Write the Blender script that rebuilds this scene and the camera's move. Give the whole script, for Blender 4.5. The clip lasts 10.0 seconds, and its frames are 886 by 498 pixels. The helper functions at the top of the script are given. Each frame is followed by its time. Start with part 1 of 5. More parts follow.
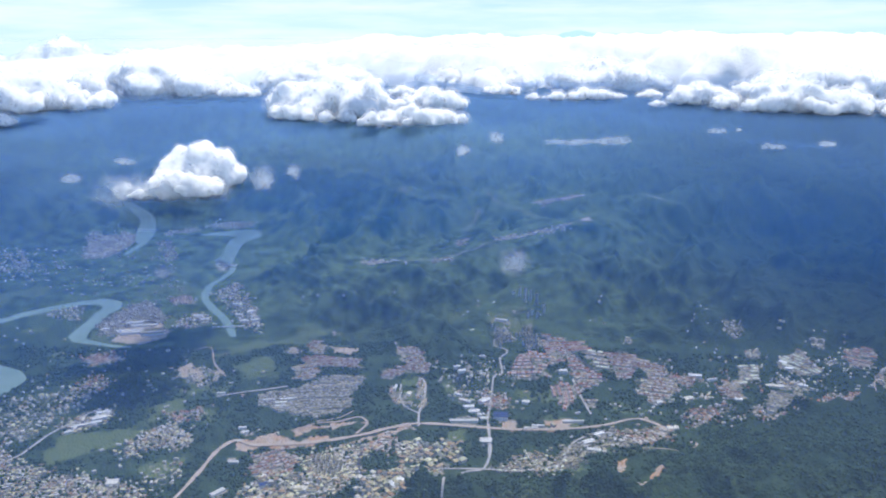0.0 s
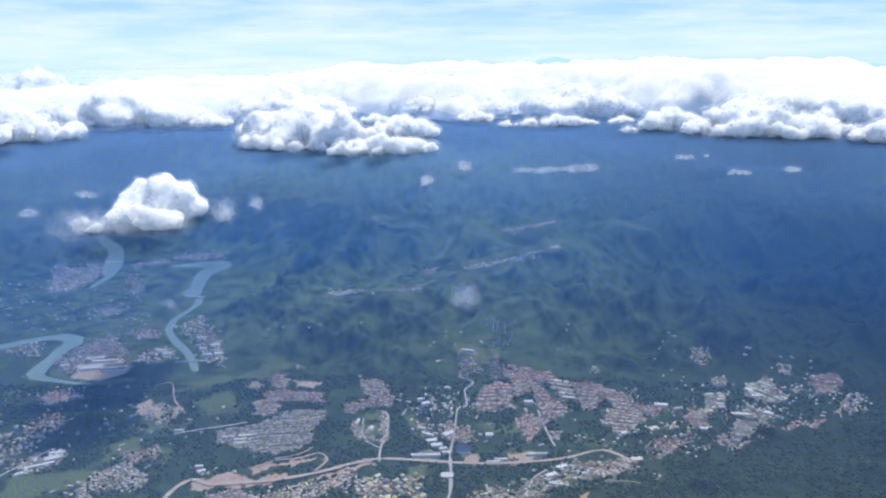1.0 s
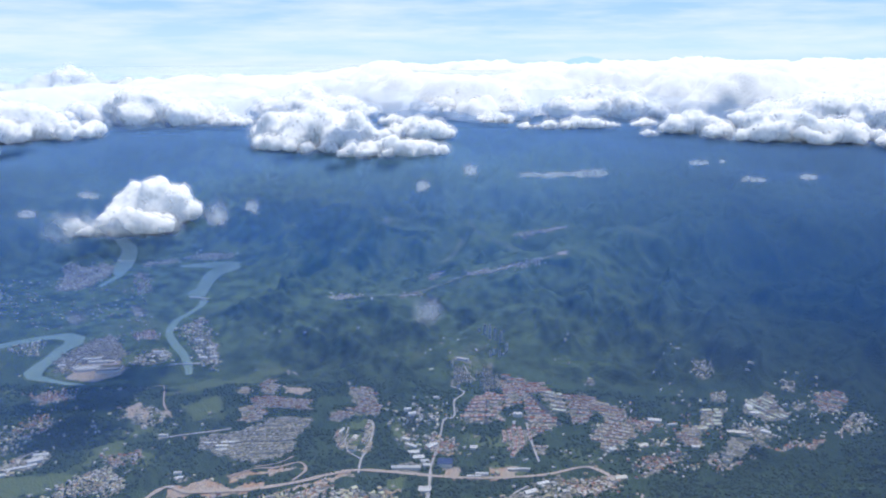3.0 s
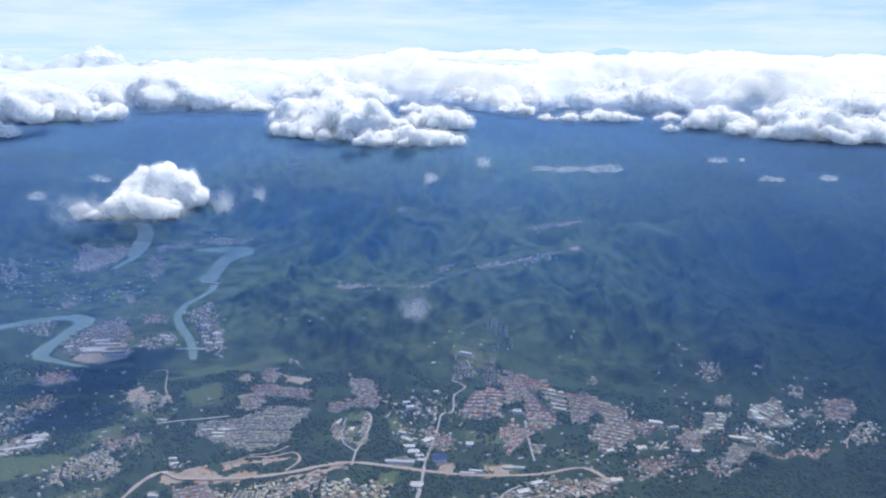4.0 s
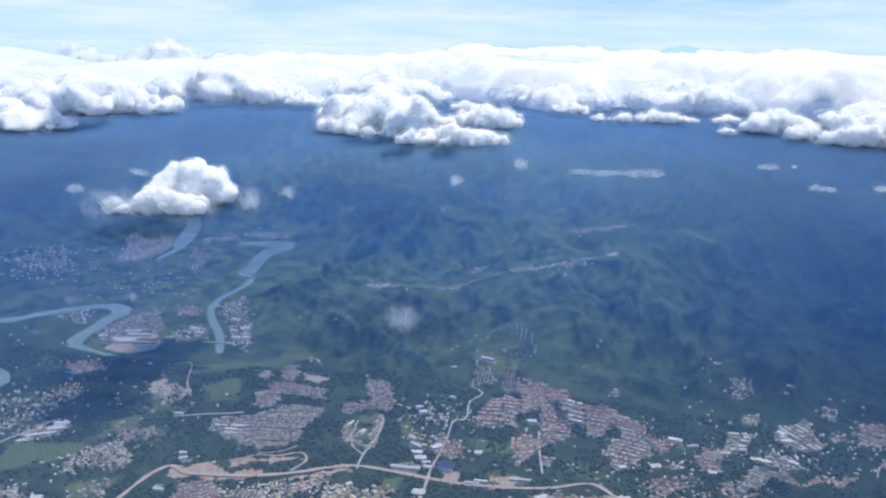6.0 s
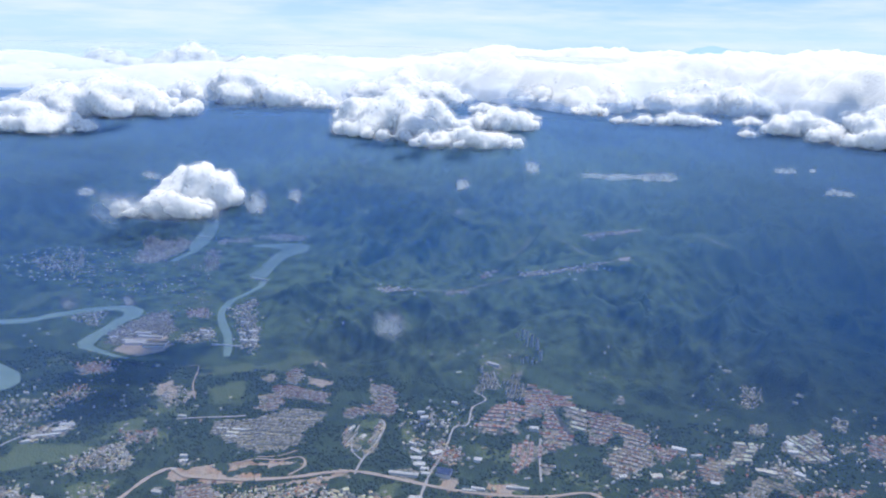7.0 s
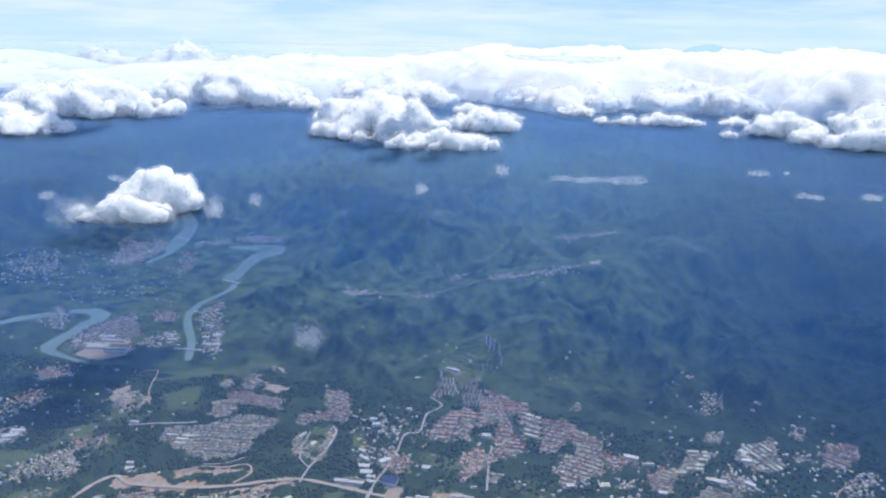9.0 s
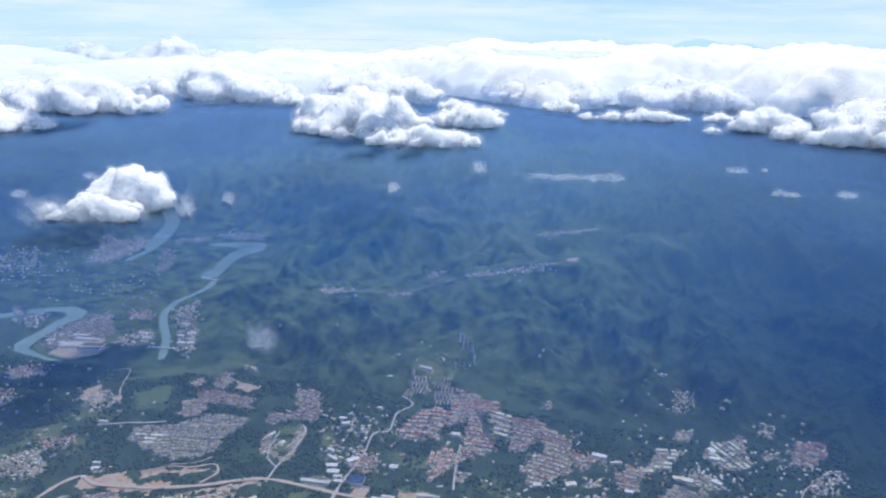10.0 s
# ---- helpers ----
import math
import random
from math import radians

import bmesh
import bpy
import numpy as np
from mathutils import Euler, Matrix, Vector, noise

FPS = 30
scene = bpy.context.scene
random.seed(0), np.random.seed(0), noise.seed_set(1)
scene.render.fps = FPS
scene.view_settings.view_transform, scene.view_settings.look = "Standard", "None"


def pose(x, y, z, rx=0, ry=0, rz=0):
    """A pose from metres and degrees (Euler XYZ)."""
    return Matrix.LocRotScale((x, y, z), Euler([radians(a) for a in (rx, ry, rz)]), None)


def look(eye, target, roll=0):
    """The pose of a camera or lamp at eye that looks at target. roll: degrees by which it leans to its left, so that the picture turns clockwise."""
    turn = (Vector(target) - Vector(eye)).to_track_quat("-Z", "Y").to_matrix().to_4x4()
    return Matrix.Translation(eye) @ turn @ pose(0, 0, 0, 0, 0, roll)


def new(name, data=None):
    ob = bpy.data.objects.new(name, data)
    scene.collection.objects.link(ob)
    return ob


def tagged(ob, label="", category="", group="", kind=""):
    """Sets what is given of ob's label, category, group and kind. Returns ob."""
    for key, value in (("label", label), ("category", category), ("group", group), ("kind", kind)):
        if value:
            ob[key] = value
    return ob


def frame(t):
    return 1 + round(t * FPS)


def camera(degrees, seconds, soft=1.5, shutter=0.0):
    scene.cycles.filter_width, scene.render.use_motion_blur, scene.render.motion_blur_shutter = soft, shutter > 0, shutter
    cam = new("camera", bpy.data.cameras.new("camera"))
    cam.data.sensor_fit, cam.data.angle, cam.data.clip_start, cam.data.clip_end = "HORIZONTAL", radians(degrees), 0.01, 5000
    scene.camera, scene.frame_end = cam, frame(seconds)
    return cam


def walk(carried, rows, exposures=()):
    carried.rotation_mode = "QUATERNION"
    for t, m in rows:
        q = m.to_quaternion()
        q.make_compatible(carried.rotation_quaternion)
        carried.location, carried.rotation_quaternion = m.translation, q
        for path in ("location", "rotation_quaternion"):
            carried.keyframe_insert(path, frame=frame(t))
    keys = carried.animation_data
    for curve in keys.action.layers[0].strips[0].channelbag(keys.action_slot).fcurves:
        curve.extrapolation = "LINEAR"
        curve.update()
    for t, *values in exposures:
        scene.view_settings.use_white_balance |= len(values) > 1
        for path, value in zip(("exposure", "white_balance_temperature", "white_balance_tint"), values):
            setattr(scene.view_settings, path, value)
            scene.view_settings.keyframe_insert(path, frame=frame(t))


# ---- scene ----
cam = camera(57.1, 10.0, soft=2.0)
PATH = [
    (0, (3.765, 2.517, 410.011), (3.724, 4.44, 409.464), 0.2),
    (0.5, (16.719, 6.927, 412.421), (16.709, 8.857, 411.895), -0.0),
    (1, (29.614, 11.758, 414.758), (29.611, 13.698, 414.27), -0.2),
    (1.5, (43.115, 15.55, 416.687), (43.082, 17.494, 416.22), -0.2),
    (2, (57.48, 20.435, 418.459), (57.439, 22.378, 417.99), -0.1),
    (3.5, (96.778, 36.423, 424.527), (96.649, 38.353, 424.018), 0.4),
    (4, (110.099, 42.09, 426.736), (109.94, 44.014, 426.214), 1.1),
    (4.5, (123.283, 47.603, 428.232), (123.085, 49.522, 427.704), 1.2),
    (5, (136.475, 52.671, 430.673), (136.234, 54.585, 430.144), 1.3),
    (5.5, (149.783, 58.233, 432.908), (149.5, 60.139, 432.373), 1.5),
    (7, (191.504, 74.048, 439.883), (191.111, 75.934, 439.344), 1.3),
    (7.5, (205.496, 80.209, 441.272), (205.085, 82.091, 440.734), 1.1),
    (8, (220.098, 84.265, 444.751), (219.691, 86.147, 444.212), 1.2),
    (8.5, (233.559, 89.765, 446.3), (233.154, 91.646, 445.756), 1.3),
    (9, (249.17, 95.883, 448.507), (248.76, 97.763, 447.961), 1.2),
    (9.5, (262.456, 100.126, 450.868), (262.053, 102.007, 450.319), 1.2),
    (10, (277.609, 105.478, 453.276), (277.209, 107.356, 452.717), 1.2),
]
EXPOSURES = [(0, 0.60), (1, 0.50), (2, 0.44), (4, 0.40), (10, 0.40)]
# One unit stands for five metres on the ground, so that the far clouds lie inside the camera's reach.
walk(cam, [(t, look(eye, target, roll)) for t, eye, target, roll in PATH], exposures=EXPOSURES)

# ---- light ----
SUN_WAY = Vector((0.24, 0.26, 0.95)).normalized()
world = bpy.data.worlds.new("sky")
scene.world = world
world.use_nodes = True
wn = world.node_tree
sky = wn.nodes.new("ShaderNodeTexSky")
sky.sky_type = "NISHITA"
sky.sun_disc = False
sky.sun_elevation = math.asin(SUN_WAY.z)
sky.sun_rotation = math.atan2(SUN_WAY.x, SUN_WAY.y)
sky.altitude = 1500
sky.air_density, sky.dust_density, sky.ozone_density = 1.0, 0.6, 1.0
wn.links.new(sky.outputs[0], wn.nodes["Background"].inputs[0])
wn.nodes["Background"].inputs[1].default_value = 0.15
sun = new("sun", bpy.data.lights.new("sun", "SUN"))
sun.data.energy, sun.data.angle, sun.data.color = 2.9, radians(1.5), (1.0, 0.95, 0.87)
sun.matrix_world = look(SUN_WAY * 900, (0, 0, 0))


# ---- node helpers ----
class Nodes:
    """A material and short calls for its nodes."""

    def __init__(self, name):
        self.mat = bpy.data.materials.new(name)
        self.mat.use_nodes = True
        self.tree = self.mat.node_tree
        self.tree.nodes.clear()
        self.out = self.add("ShaderNodeOutputMaterial")

    def add(self, kind, inputs=(), **values):
        n = self.tree.nodes.new(kind)
        if "operation" in values:
            n.operation = values["operation"]
        if "data_type" in values:
            n.data_type = values["data_type"]
        if "attribute_name" in values:
            n.attribute_name, n.attribute_type = values["attribute_name"], "GEOMETRY"
        if "rotation_type" in values:
            n.rotation_type = values["rotation_type"]
        for key, value in dict(inputs).items():
            if isinstance(value, bpy.types.NodeSocket):
                self.tree.links.new(value, n.inputs[key])
            else:
                n.inputs[key].default_value = value
        return n

    def place(self):
        return self.add("ShaderNodeNewGeometry").outputs["Position"]

    def noise(self, scale, detail=3.0, rough=0.55, vector=None):
        n = self.add("ShaderNodeTexNoise", {"Scale": scale, "Detail": detail, "Roughness": rough})
        self.tree.links.new(vector or self.place(), n.inputs["Vector"])
        return n.outputs["Fac"]

    def ramp(self, fac, low, high, to_low=0.0, to_high=1.0):
        return self.add("ShaderNodeMapRange", {"Value": fac, "From Min": low, "From Max": high, "To Min": to_low, "To Max": to_high}).outputs[0]

    def math(self, kind, a, b=0.0):
        return self.add("ShaderNodeMath", {0: a, 1: b}, operation=kind).outputs[0]

    def mix(self, fac, a, b):
        n = self.add("ShaderNodeMix", data_type="RGBA")
        for key, value in ((0, fac), (6, a), (7, b)):
            if isinstance(value, bpy.types.NodeSocket):
                self.tree.links.new(value, n.inputs[key])
            elif key == 0:
                n.inputs[0].default_value = value
            else:
                n.inputs[key].default_value = (*value[:3], 1)
        return n.outputs[2]

    def bump(self, height, strength, distance):
        return self.add("ShaderNodeBump", {"Height": height, "Strength": strength, "Distance": distance}).outputs[0]

    def surface(self, color, rough=0.9, normal=None, spec=0.2):
        b = self.add("ShaderNodeBsdfPrincipled", {"Roughness": rough, "Specular IOR Level": spec})
        if isinstance(color, bpy.types.NodeSocket):
            self.tree.links.new(color, b.inputs["Base Color"])
        else:
            b.inputs["Base Color"].default_value = (*color, 1)
        if normal:
            self.tree.links.new(normal, b.inputs["Normal"])
        self.finish(b.outputs[0])
        return b

    def finish(self, shader):
        self.tree.links.new(shader, self.out.inputs["Surface"])


# ---- materials ----
def make_ground():
    k = Nodes("wooded_ground")
    cover = k.add("ShaderNodeAttribute", attribute_name="cover")
    split = k.add("ShaderNodeSeparateColor", {0: cover.outputs["Color"]})
    fine, mid = k.noise(0.33, 3), k.noise(0.24, 7, 0.7)
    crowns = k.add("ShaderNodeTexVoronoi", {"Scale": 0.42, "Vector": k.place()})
    clumps = k.add("ShaderNodeTexVoronoi", {"Scale": 0.2, "Vector": k.place()})
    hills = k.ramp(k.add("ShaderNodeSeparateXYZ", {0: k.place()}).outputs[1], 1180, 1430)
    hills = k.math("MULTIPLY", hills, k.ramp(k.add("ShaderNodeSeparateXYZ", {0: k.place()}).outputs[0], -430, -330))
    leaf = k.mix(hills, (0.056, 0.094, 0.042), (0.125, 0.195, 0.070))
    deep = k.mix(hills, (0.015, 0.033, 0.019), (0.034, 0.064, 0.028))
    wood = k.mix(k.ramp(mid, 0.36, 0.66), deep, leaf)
    wood = k.mix(k.ramp(clumps.outputs["Color"], 0.2, 0.9, 0.0, 0.4), wood, leaf)
    # lighter secondary growth in the west and over the middle hills, less of it in the east
    east = k.ramp(k.add("ShaderNodeSeparateXYZ", {0: k.place()}).outputs[0], 100, 620, 0.95, 0.15)
    north = k.ramp(k.add("ShaderNodeSeparateXYZ", {0: k.place()}).outputs[1], 900, 1300, 0.2, 1.25)
    wood = k.mix(k.math("MULTIPLY", k.ramp(k.noise(0.03, 8, 0.75), 0.42, 0.58), k.math("MULTIPLY", east, north)), wood, (0.19, 0.26, 0.10))
    # window vignette painted in as extra darkening eastward; plain darker forest far west
    across = k.add("ShaderNodeSeparateXYZ", {0: k.place()}).outputs[0]
    dense = k.math("ADD", k.ramp(across, 240, 640, 0.0, 0.75), k.ramp(across, -520, -900, 0.0, 0.5))
    wood = k.mix(dense, wood, (0.017, 0.036, 0.022))
    # shade between the tree crowns, painted in as darker cell edges
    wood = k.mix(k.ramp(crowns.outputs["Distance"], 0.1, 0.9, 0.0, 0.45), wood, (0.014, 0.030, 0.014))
    grass = k.mix(fine, (0.085, 0.125, 0.045), (0.16, 0.19, 0.08))
    soil = k.mix(k.ramp(fine, 0.3, 0.7), (0.38, 0.29, 0.20), (0.52, 0.44, 0.35))
    soil = k.mix(k.math("MULTIPLY", k.ramp(k.noise(0.045, 3), 0.45, 0.6, 0.0, 0.75), k.ramp(k.add("ShaderNodeSeparateXYZ", {0: k.place()}).outputs[1], 800, 770)), soil, (0.50, 0.27, 0.13))
    urban = k.mix(k.ramp(fine, 0.38, 0.6), (0.10, 0.105, 0.065), (0.40, 0.35, 0.28))
    edge = k.ramp(fine, 0.3, 0.7, -0.35, 0.35)

    def where(channel):
        return k.ramp(k.math("ADD", split.outputs[channel], edge), 0.4, 0.6)

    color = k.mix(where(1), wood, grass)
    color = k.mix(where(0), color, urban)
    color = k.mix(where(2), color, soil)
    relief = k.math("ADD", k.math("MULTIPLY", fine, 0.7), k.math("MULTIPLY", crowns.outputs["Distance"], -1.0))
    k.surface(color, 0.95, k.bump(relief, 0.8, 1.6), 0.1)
    return k.mat


def make_water():
    k = Nodes("river_water")
    ripple, wide = k.noise(0.6, 2), k.noise(0.02, 3)
    color = k.mix(k.ramp(wide, 0.35, 0.65), (0.17, 0.25, 0.19), (0.24, 0.32, 0.25))
    k.surface(color, 0.4, k.bump(ripple, 0.15, 0.3), 0.3)
    return k.mat


LAYERS = 3  # sheets of haze, one over the other


def make_haze(stretch):
    """Painted-in distance haze: tint and opacity follow distance; stretch: how much farther off the ground lies that is
    seen through it.
    """
    k = Nodes("blue_haze")
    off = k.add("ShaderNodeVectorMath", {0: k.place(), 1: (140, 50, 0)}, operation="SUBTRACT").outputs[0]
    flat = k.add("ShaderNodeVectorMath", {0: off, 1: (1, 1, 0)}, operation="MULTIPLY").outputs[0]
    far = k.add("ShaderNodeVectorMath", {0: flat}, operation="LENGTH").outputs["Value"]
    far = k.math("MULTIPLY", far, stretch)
    # the constant part lifts the darks, like the veil of a window pane
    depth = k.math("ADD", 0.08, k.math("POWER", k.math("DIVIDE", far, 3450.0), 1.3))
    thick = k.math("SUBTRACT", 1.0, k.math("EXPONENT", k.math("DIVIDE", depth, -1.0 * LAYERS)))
    # patchy; thinned eastward to imitate the darkening by the window
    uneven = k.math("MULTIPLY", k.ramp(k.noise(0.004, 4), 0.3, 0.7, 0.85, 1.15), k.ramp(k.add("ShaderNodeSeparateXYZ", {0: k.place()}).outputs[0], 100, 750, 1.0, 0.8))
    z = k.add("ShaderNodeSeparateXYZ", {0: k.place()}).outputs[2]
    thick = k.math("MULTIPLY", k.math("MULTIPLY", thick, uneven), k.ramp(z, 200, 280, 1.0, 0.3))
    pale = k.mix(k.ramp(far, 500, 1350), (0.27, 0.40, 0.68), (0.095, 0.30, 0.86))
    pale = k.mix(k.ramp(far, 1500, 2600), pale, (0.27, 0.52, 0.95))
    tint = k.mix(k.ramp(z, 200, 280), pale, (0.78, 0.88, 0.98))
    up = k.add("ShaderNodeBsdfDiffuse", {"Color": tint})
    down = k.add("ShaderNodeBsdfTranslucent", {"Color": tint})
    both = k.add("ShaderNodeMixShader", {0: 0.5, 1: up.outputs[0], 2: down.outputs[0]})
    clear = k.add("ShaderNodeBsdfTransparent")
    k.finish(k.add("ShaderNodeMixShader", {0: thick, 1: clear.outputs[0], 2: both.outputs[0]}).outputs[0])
    return k.mat


def make_cloud():
    """Dense cloud: white, its light spread so far inside that small billows hardly shade."""
    k = Nodes("cloud_white")
    near, wide = k.noise(0.10, 3, 0.5), k.noise(0.035, 4, 0.55)
    relief = k.bump(k.math("ADD", k.math("MULTIPLY", near, 0.22), wide), 0.7, 8.0)
    spread_out = k.add("ShaderNodeVectorMath", {0: relief, 1: (0.66, 0.66, 0.66)}, operation="MULTIPLY").outputs[0]
    lifted = k.add("ShaderNodeVectorMath", {0: spread_out, 1: (0.08, 0.0, 0.44)}, operation="ADD").outputs[0]
    soft = k.add("ShaderNodeVectorMath", {0: lifted}, operation="NORMALIZE").outputs[0]
    b = k.add("ShaderNodeBsdfPrincipled", {"Base Color": (0.84, 0.87, 0.91, 1), "Roughness": 1.0, "Specular IOR Level": 0.0, "Subsurface Weight": 1.0, "Subsurface Radius": (1.0, 1.0, 1.0), "Subsurface Scale": 30.0, "Normal": soft})
    lit = k.add("ShaderNodeBsdfTranslucent", {"Color": (0.84, 0.87, 0.91, 1)})
    k.finish(k.add("ShaderNodeMixShader", {0: 0.17, 1: b.outputs[0], 2: lit.outputs[0]}).outputs[0])
    return k.mat


def make_mist():
    """The thin edge of a cloud, patchy at two sizes."""
    k = Nodes("cloud_mist")
    patchy = k.math("ADD", k.noise(0.075, 4, 0.6), k.math("MULTIPLY", k.noise(0.03, 3), 0.5))
    white = k.add("ShaderNodeBsdfDiffuse", {"Color": (0.95, 0.96, 0.97, 1), "Normal": (0.1, 0.0, 1.0)})
    lit = k.add("ShaderNodeBsdfTranslucent", {"Color": (0.95, 0.96, 0.97, 1), "Normal": (0.1, 0.0, 1.0)})
    both = k.add("ShaderNodeMixShader", {0: 0.4, 1: white.outputs[0], 2: lit.outputs[0]})
    clear = k.add("ShaderNodeBsdfTransparent")
    k.finish(k.add("ShaderNodeMixShader", {0: k.ramp(patchy, 0.58, 1.05, 0.0, 0.40), 1: clear.outputs[0], 2: both.outputs[0]}).outputs[0])
    return k.mat


def make_thin_cloud():
    """Translucent white of the unseen shadow clouds; stops most of the direct light."""
    k = Nodes("thin_cloud")
    white = k.add("ShaderNodeBsdfTranslucent", {"Color": (0.95, 0.95, 0.96, 1)})
    clear = k.add("ShaderNodeBsdfTransparent")
    k.finish(k.add("ShaderNodeMixShader", {0: 0.85, 1: clear.outputs[0], 2: white.outputs[0]}).outputs[0])
    return k.mat


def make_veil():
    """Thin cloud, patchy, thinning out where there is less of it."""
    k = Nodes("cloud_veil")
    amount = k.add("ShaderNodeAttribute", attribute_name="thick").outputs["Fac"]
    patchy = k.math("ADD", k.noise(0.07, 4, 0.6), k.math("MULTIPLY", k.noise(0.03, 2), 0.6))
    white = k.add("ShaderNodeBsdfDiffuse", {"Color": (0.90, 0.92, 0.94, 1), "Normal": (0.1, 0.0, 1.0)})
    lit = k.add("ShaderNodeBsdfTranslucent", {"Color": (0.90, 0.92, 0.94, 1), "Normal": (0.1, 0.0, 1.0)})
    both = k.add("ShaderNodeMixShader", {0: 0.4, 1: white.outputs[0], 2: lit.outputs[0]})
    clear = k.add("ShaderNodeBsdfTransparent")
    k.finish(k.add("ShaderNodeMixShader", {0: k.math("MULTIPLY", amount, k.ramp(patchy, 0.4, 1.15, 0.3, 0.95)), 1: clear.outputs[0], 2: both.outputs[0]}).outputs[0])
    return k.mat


def make_far_sky():
    """Pale sky low over the horizon: whitest behind the clouds, bluer above, with thin streaks."""
    k = Nodes("far_sky")
    at = k.place()
    z = k.add("ShaderNodeSeparateXYZ", {0: at}).outputs[2]
    flat = k.add("ShaderNodeVectorMath", {0: at, 1: (0.35, 0.35, 3.2)}, operation="MULTIPLY").outputs[0]
    streaks = k.ramp(k.noise(0.0032, 6, 0.6, flat), 0.38, 0.72)
    up = k.ramp(z, 380, 860)
    color = k.mix(up, (0.58, 0.80, 0.96), (0.22, 0.50, 0.92))
    low = k.ramp(z, 120, 420)
    color = k.mix(low, (0.50, 0.72, 0.95), color)
    color = k.mix(k.math("MULTIPLY", streaks, 0.75), color, (0.86, 0.94, 1.0))
    glow = k.add("ShaderNodeEmission", {"Color": color, "Strength": 0.81})
    clear = k.add("ShaderNodeBsdfTransparent")
    k.finish(k.add("ShaderNodeMixShader", {0: k.ramp(z, 920, 780), 1: clear.outputs[0], 2: glow.outputs[0]}).outputs[0])
    return k.mat


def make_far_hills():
    """Mountains on the horizon, their distance haze painted in as a plain blue glow."""
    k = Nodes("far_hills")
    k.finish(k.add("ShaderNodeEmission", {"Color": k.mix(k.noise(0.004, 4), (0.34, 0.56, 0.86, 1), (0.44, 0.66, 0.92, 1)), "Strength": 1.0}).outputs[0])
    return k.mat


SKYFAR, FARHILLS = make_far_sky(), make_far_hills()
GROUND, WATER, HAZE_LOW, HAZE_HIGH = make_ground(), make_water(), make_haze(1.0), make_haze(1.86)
CLOUD, VEIL, THIN, MIST = make_cloud(), make_veil(), make_thin_cloud(), make_mist()


# ---- land ----
def value_noise(x, y, seed):
    """Smooth noise from 0 to 1 on a grid of whole numbers."""
    xi, yi = np.floor(x).astype(np.int64), np.floor(y).astype(np.int64)
    fx, fy = x - xi, y - yi
    fx, fy = fx * fx * fx * (fx * (fx * 6 - 15) + 10), fy * fy * fy * (fy * (fy * 6 - 15) + 10)

    def corner(i, j):
        n = (i * 374761393 + j * 668265263 + seed * 1442695041) & 0x7FFFFFFF
        n = ((n ^ (n >> 13)) * 1274126177) & 0x7FFFFFFF
        return ((n ^ (n >> 16)) & 0xFFFF) / 65535.0

    a, b = corner(xi, yi), corner(xi + 1, yi)
    c, d = corner(xi, yi + 1), corner(xi + 1, yi + 1)
    return (a * (1 - fx) + b * fx) * (1 - fy) + (c * (1 - fx) + d * fx) * fy


def ridged(x, y, length, seed):
    u, v = x * 0.8 - y * 0.6, x * 0.6 + y * 0.8
    return 1 - np.abs(2 * value_noise(u / length, v / length, seed) - 1)


def along(x, y, line):
    """Distance to a line of points, and the third and fourth numbers of its points at the nearest place."""
    best, third = np.full(np.shape(x), 1e9), np.zeros(np.shape(x))
    for (ax, ay, az), (bx, by, bz) in zip(line, line[1:]):
        dx, dy = bx - ax, by - ay
        s = np.clip(((x - ax) * dx + (y - ay) * dy) / (dx * dx + dy * dy), 0, 1)
        d = np.hypot(x - ax - s * dx, y - ay - s * dy)
        third = np.where(d < best, az + s * (bz - az), third)
        best = np.minimum(best, d)
    return best, third


def smooth(low, high, v):
    s = np.clip((v - low) / (high - low), 0, 1)
    return s * s * (3 - 2 * s)


# Rivers: x, y and half the width. Ridges: x, y and height, and the width of the slope.
RIVERS, RIDGES = {}, []
RIVERS["upper_river"] = [(-801, 1855, 4), (-751, 1794, 10), (-708, 1736, 14), (-669, 1682, 15), (-642, 1627, 14), (-623, 1567, 16), (-608, 1515, 16), (-597, 1478, 10), (-590, 1457, 6), (-592, 1419, 5), (-593, 1384, 3)]
RIVERS["reservoir"] = [(-500, 1526, 3), (-470, 1535, 12), (-438, 1541, 21), (-414, 1543, 25), (-405, 1520, 23), (-416, 1483, 16), (-414, 1433, 12), (-407, 1388, 11), (-406, 1355, 15), (-393, 1330, 8)]
RIVERS["lower_river"] = [(-384, 1322, 5), (-378, 1300, 4.5), (-378, 1285, 4), (-383, 1250, 3.4), (-390, 1218, 4.5), (-387, 1183, 5), (-378, 1152, 4.2), (-355, 1113, 5.2), (-331, 1079, 4.6), (-315, 1049, 4.5), (-303, 1023, 4), (-296, 1006, 2.5)]
RIVERS["meander"] = [(-900, 960, 9), (-760, 1000, 9), (-640, 1051, 10), (-616, 1081, 9.5), (-588, 1107, 9.5), (-557, 1131, 9), (-530, 1138, 12), (-510, 1128, 13), (-503, 1108, 12), (-507, 1087, 9.5), (-505, 1054, 9), (-506, 1025, 9.5), (-504, 1005, 11), (-495, 989, 8), (-472, 980, 4), (-442, 970, 2.5), (-418, 967, 1.6)]
RIVERS["west_bend"] = [(-640, 920, 12), (-570, 898, 12), (-529, 880, 12), (-516, 862, 13), (-522, 830, 13), (-560, 780, 12), (-640, 740, 12)]
RIDGES.append(([(-260, 1190, 20), (-200, 1205, 36), (-120, 1215, 42), (0, 1265, 48), (139, 1345, 62), (221, 1385, 76), (355, 1467, 90), (560, 1540, 85), (900, 1600, 95)], 105))
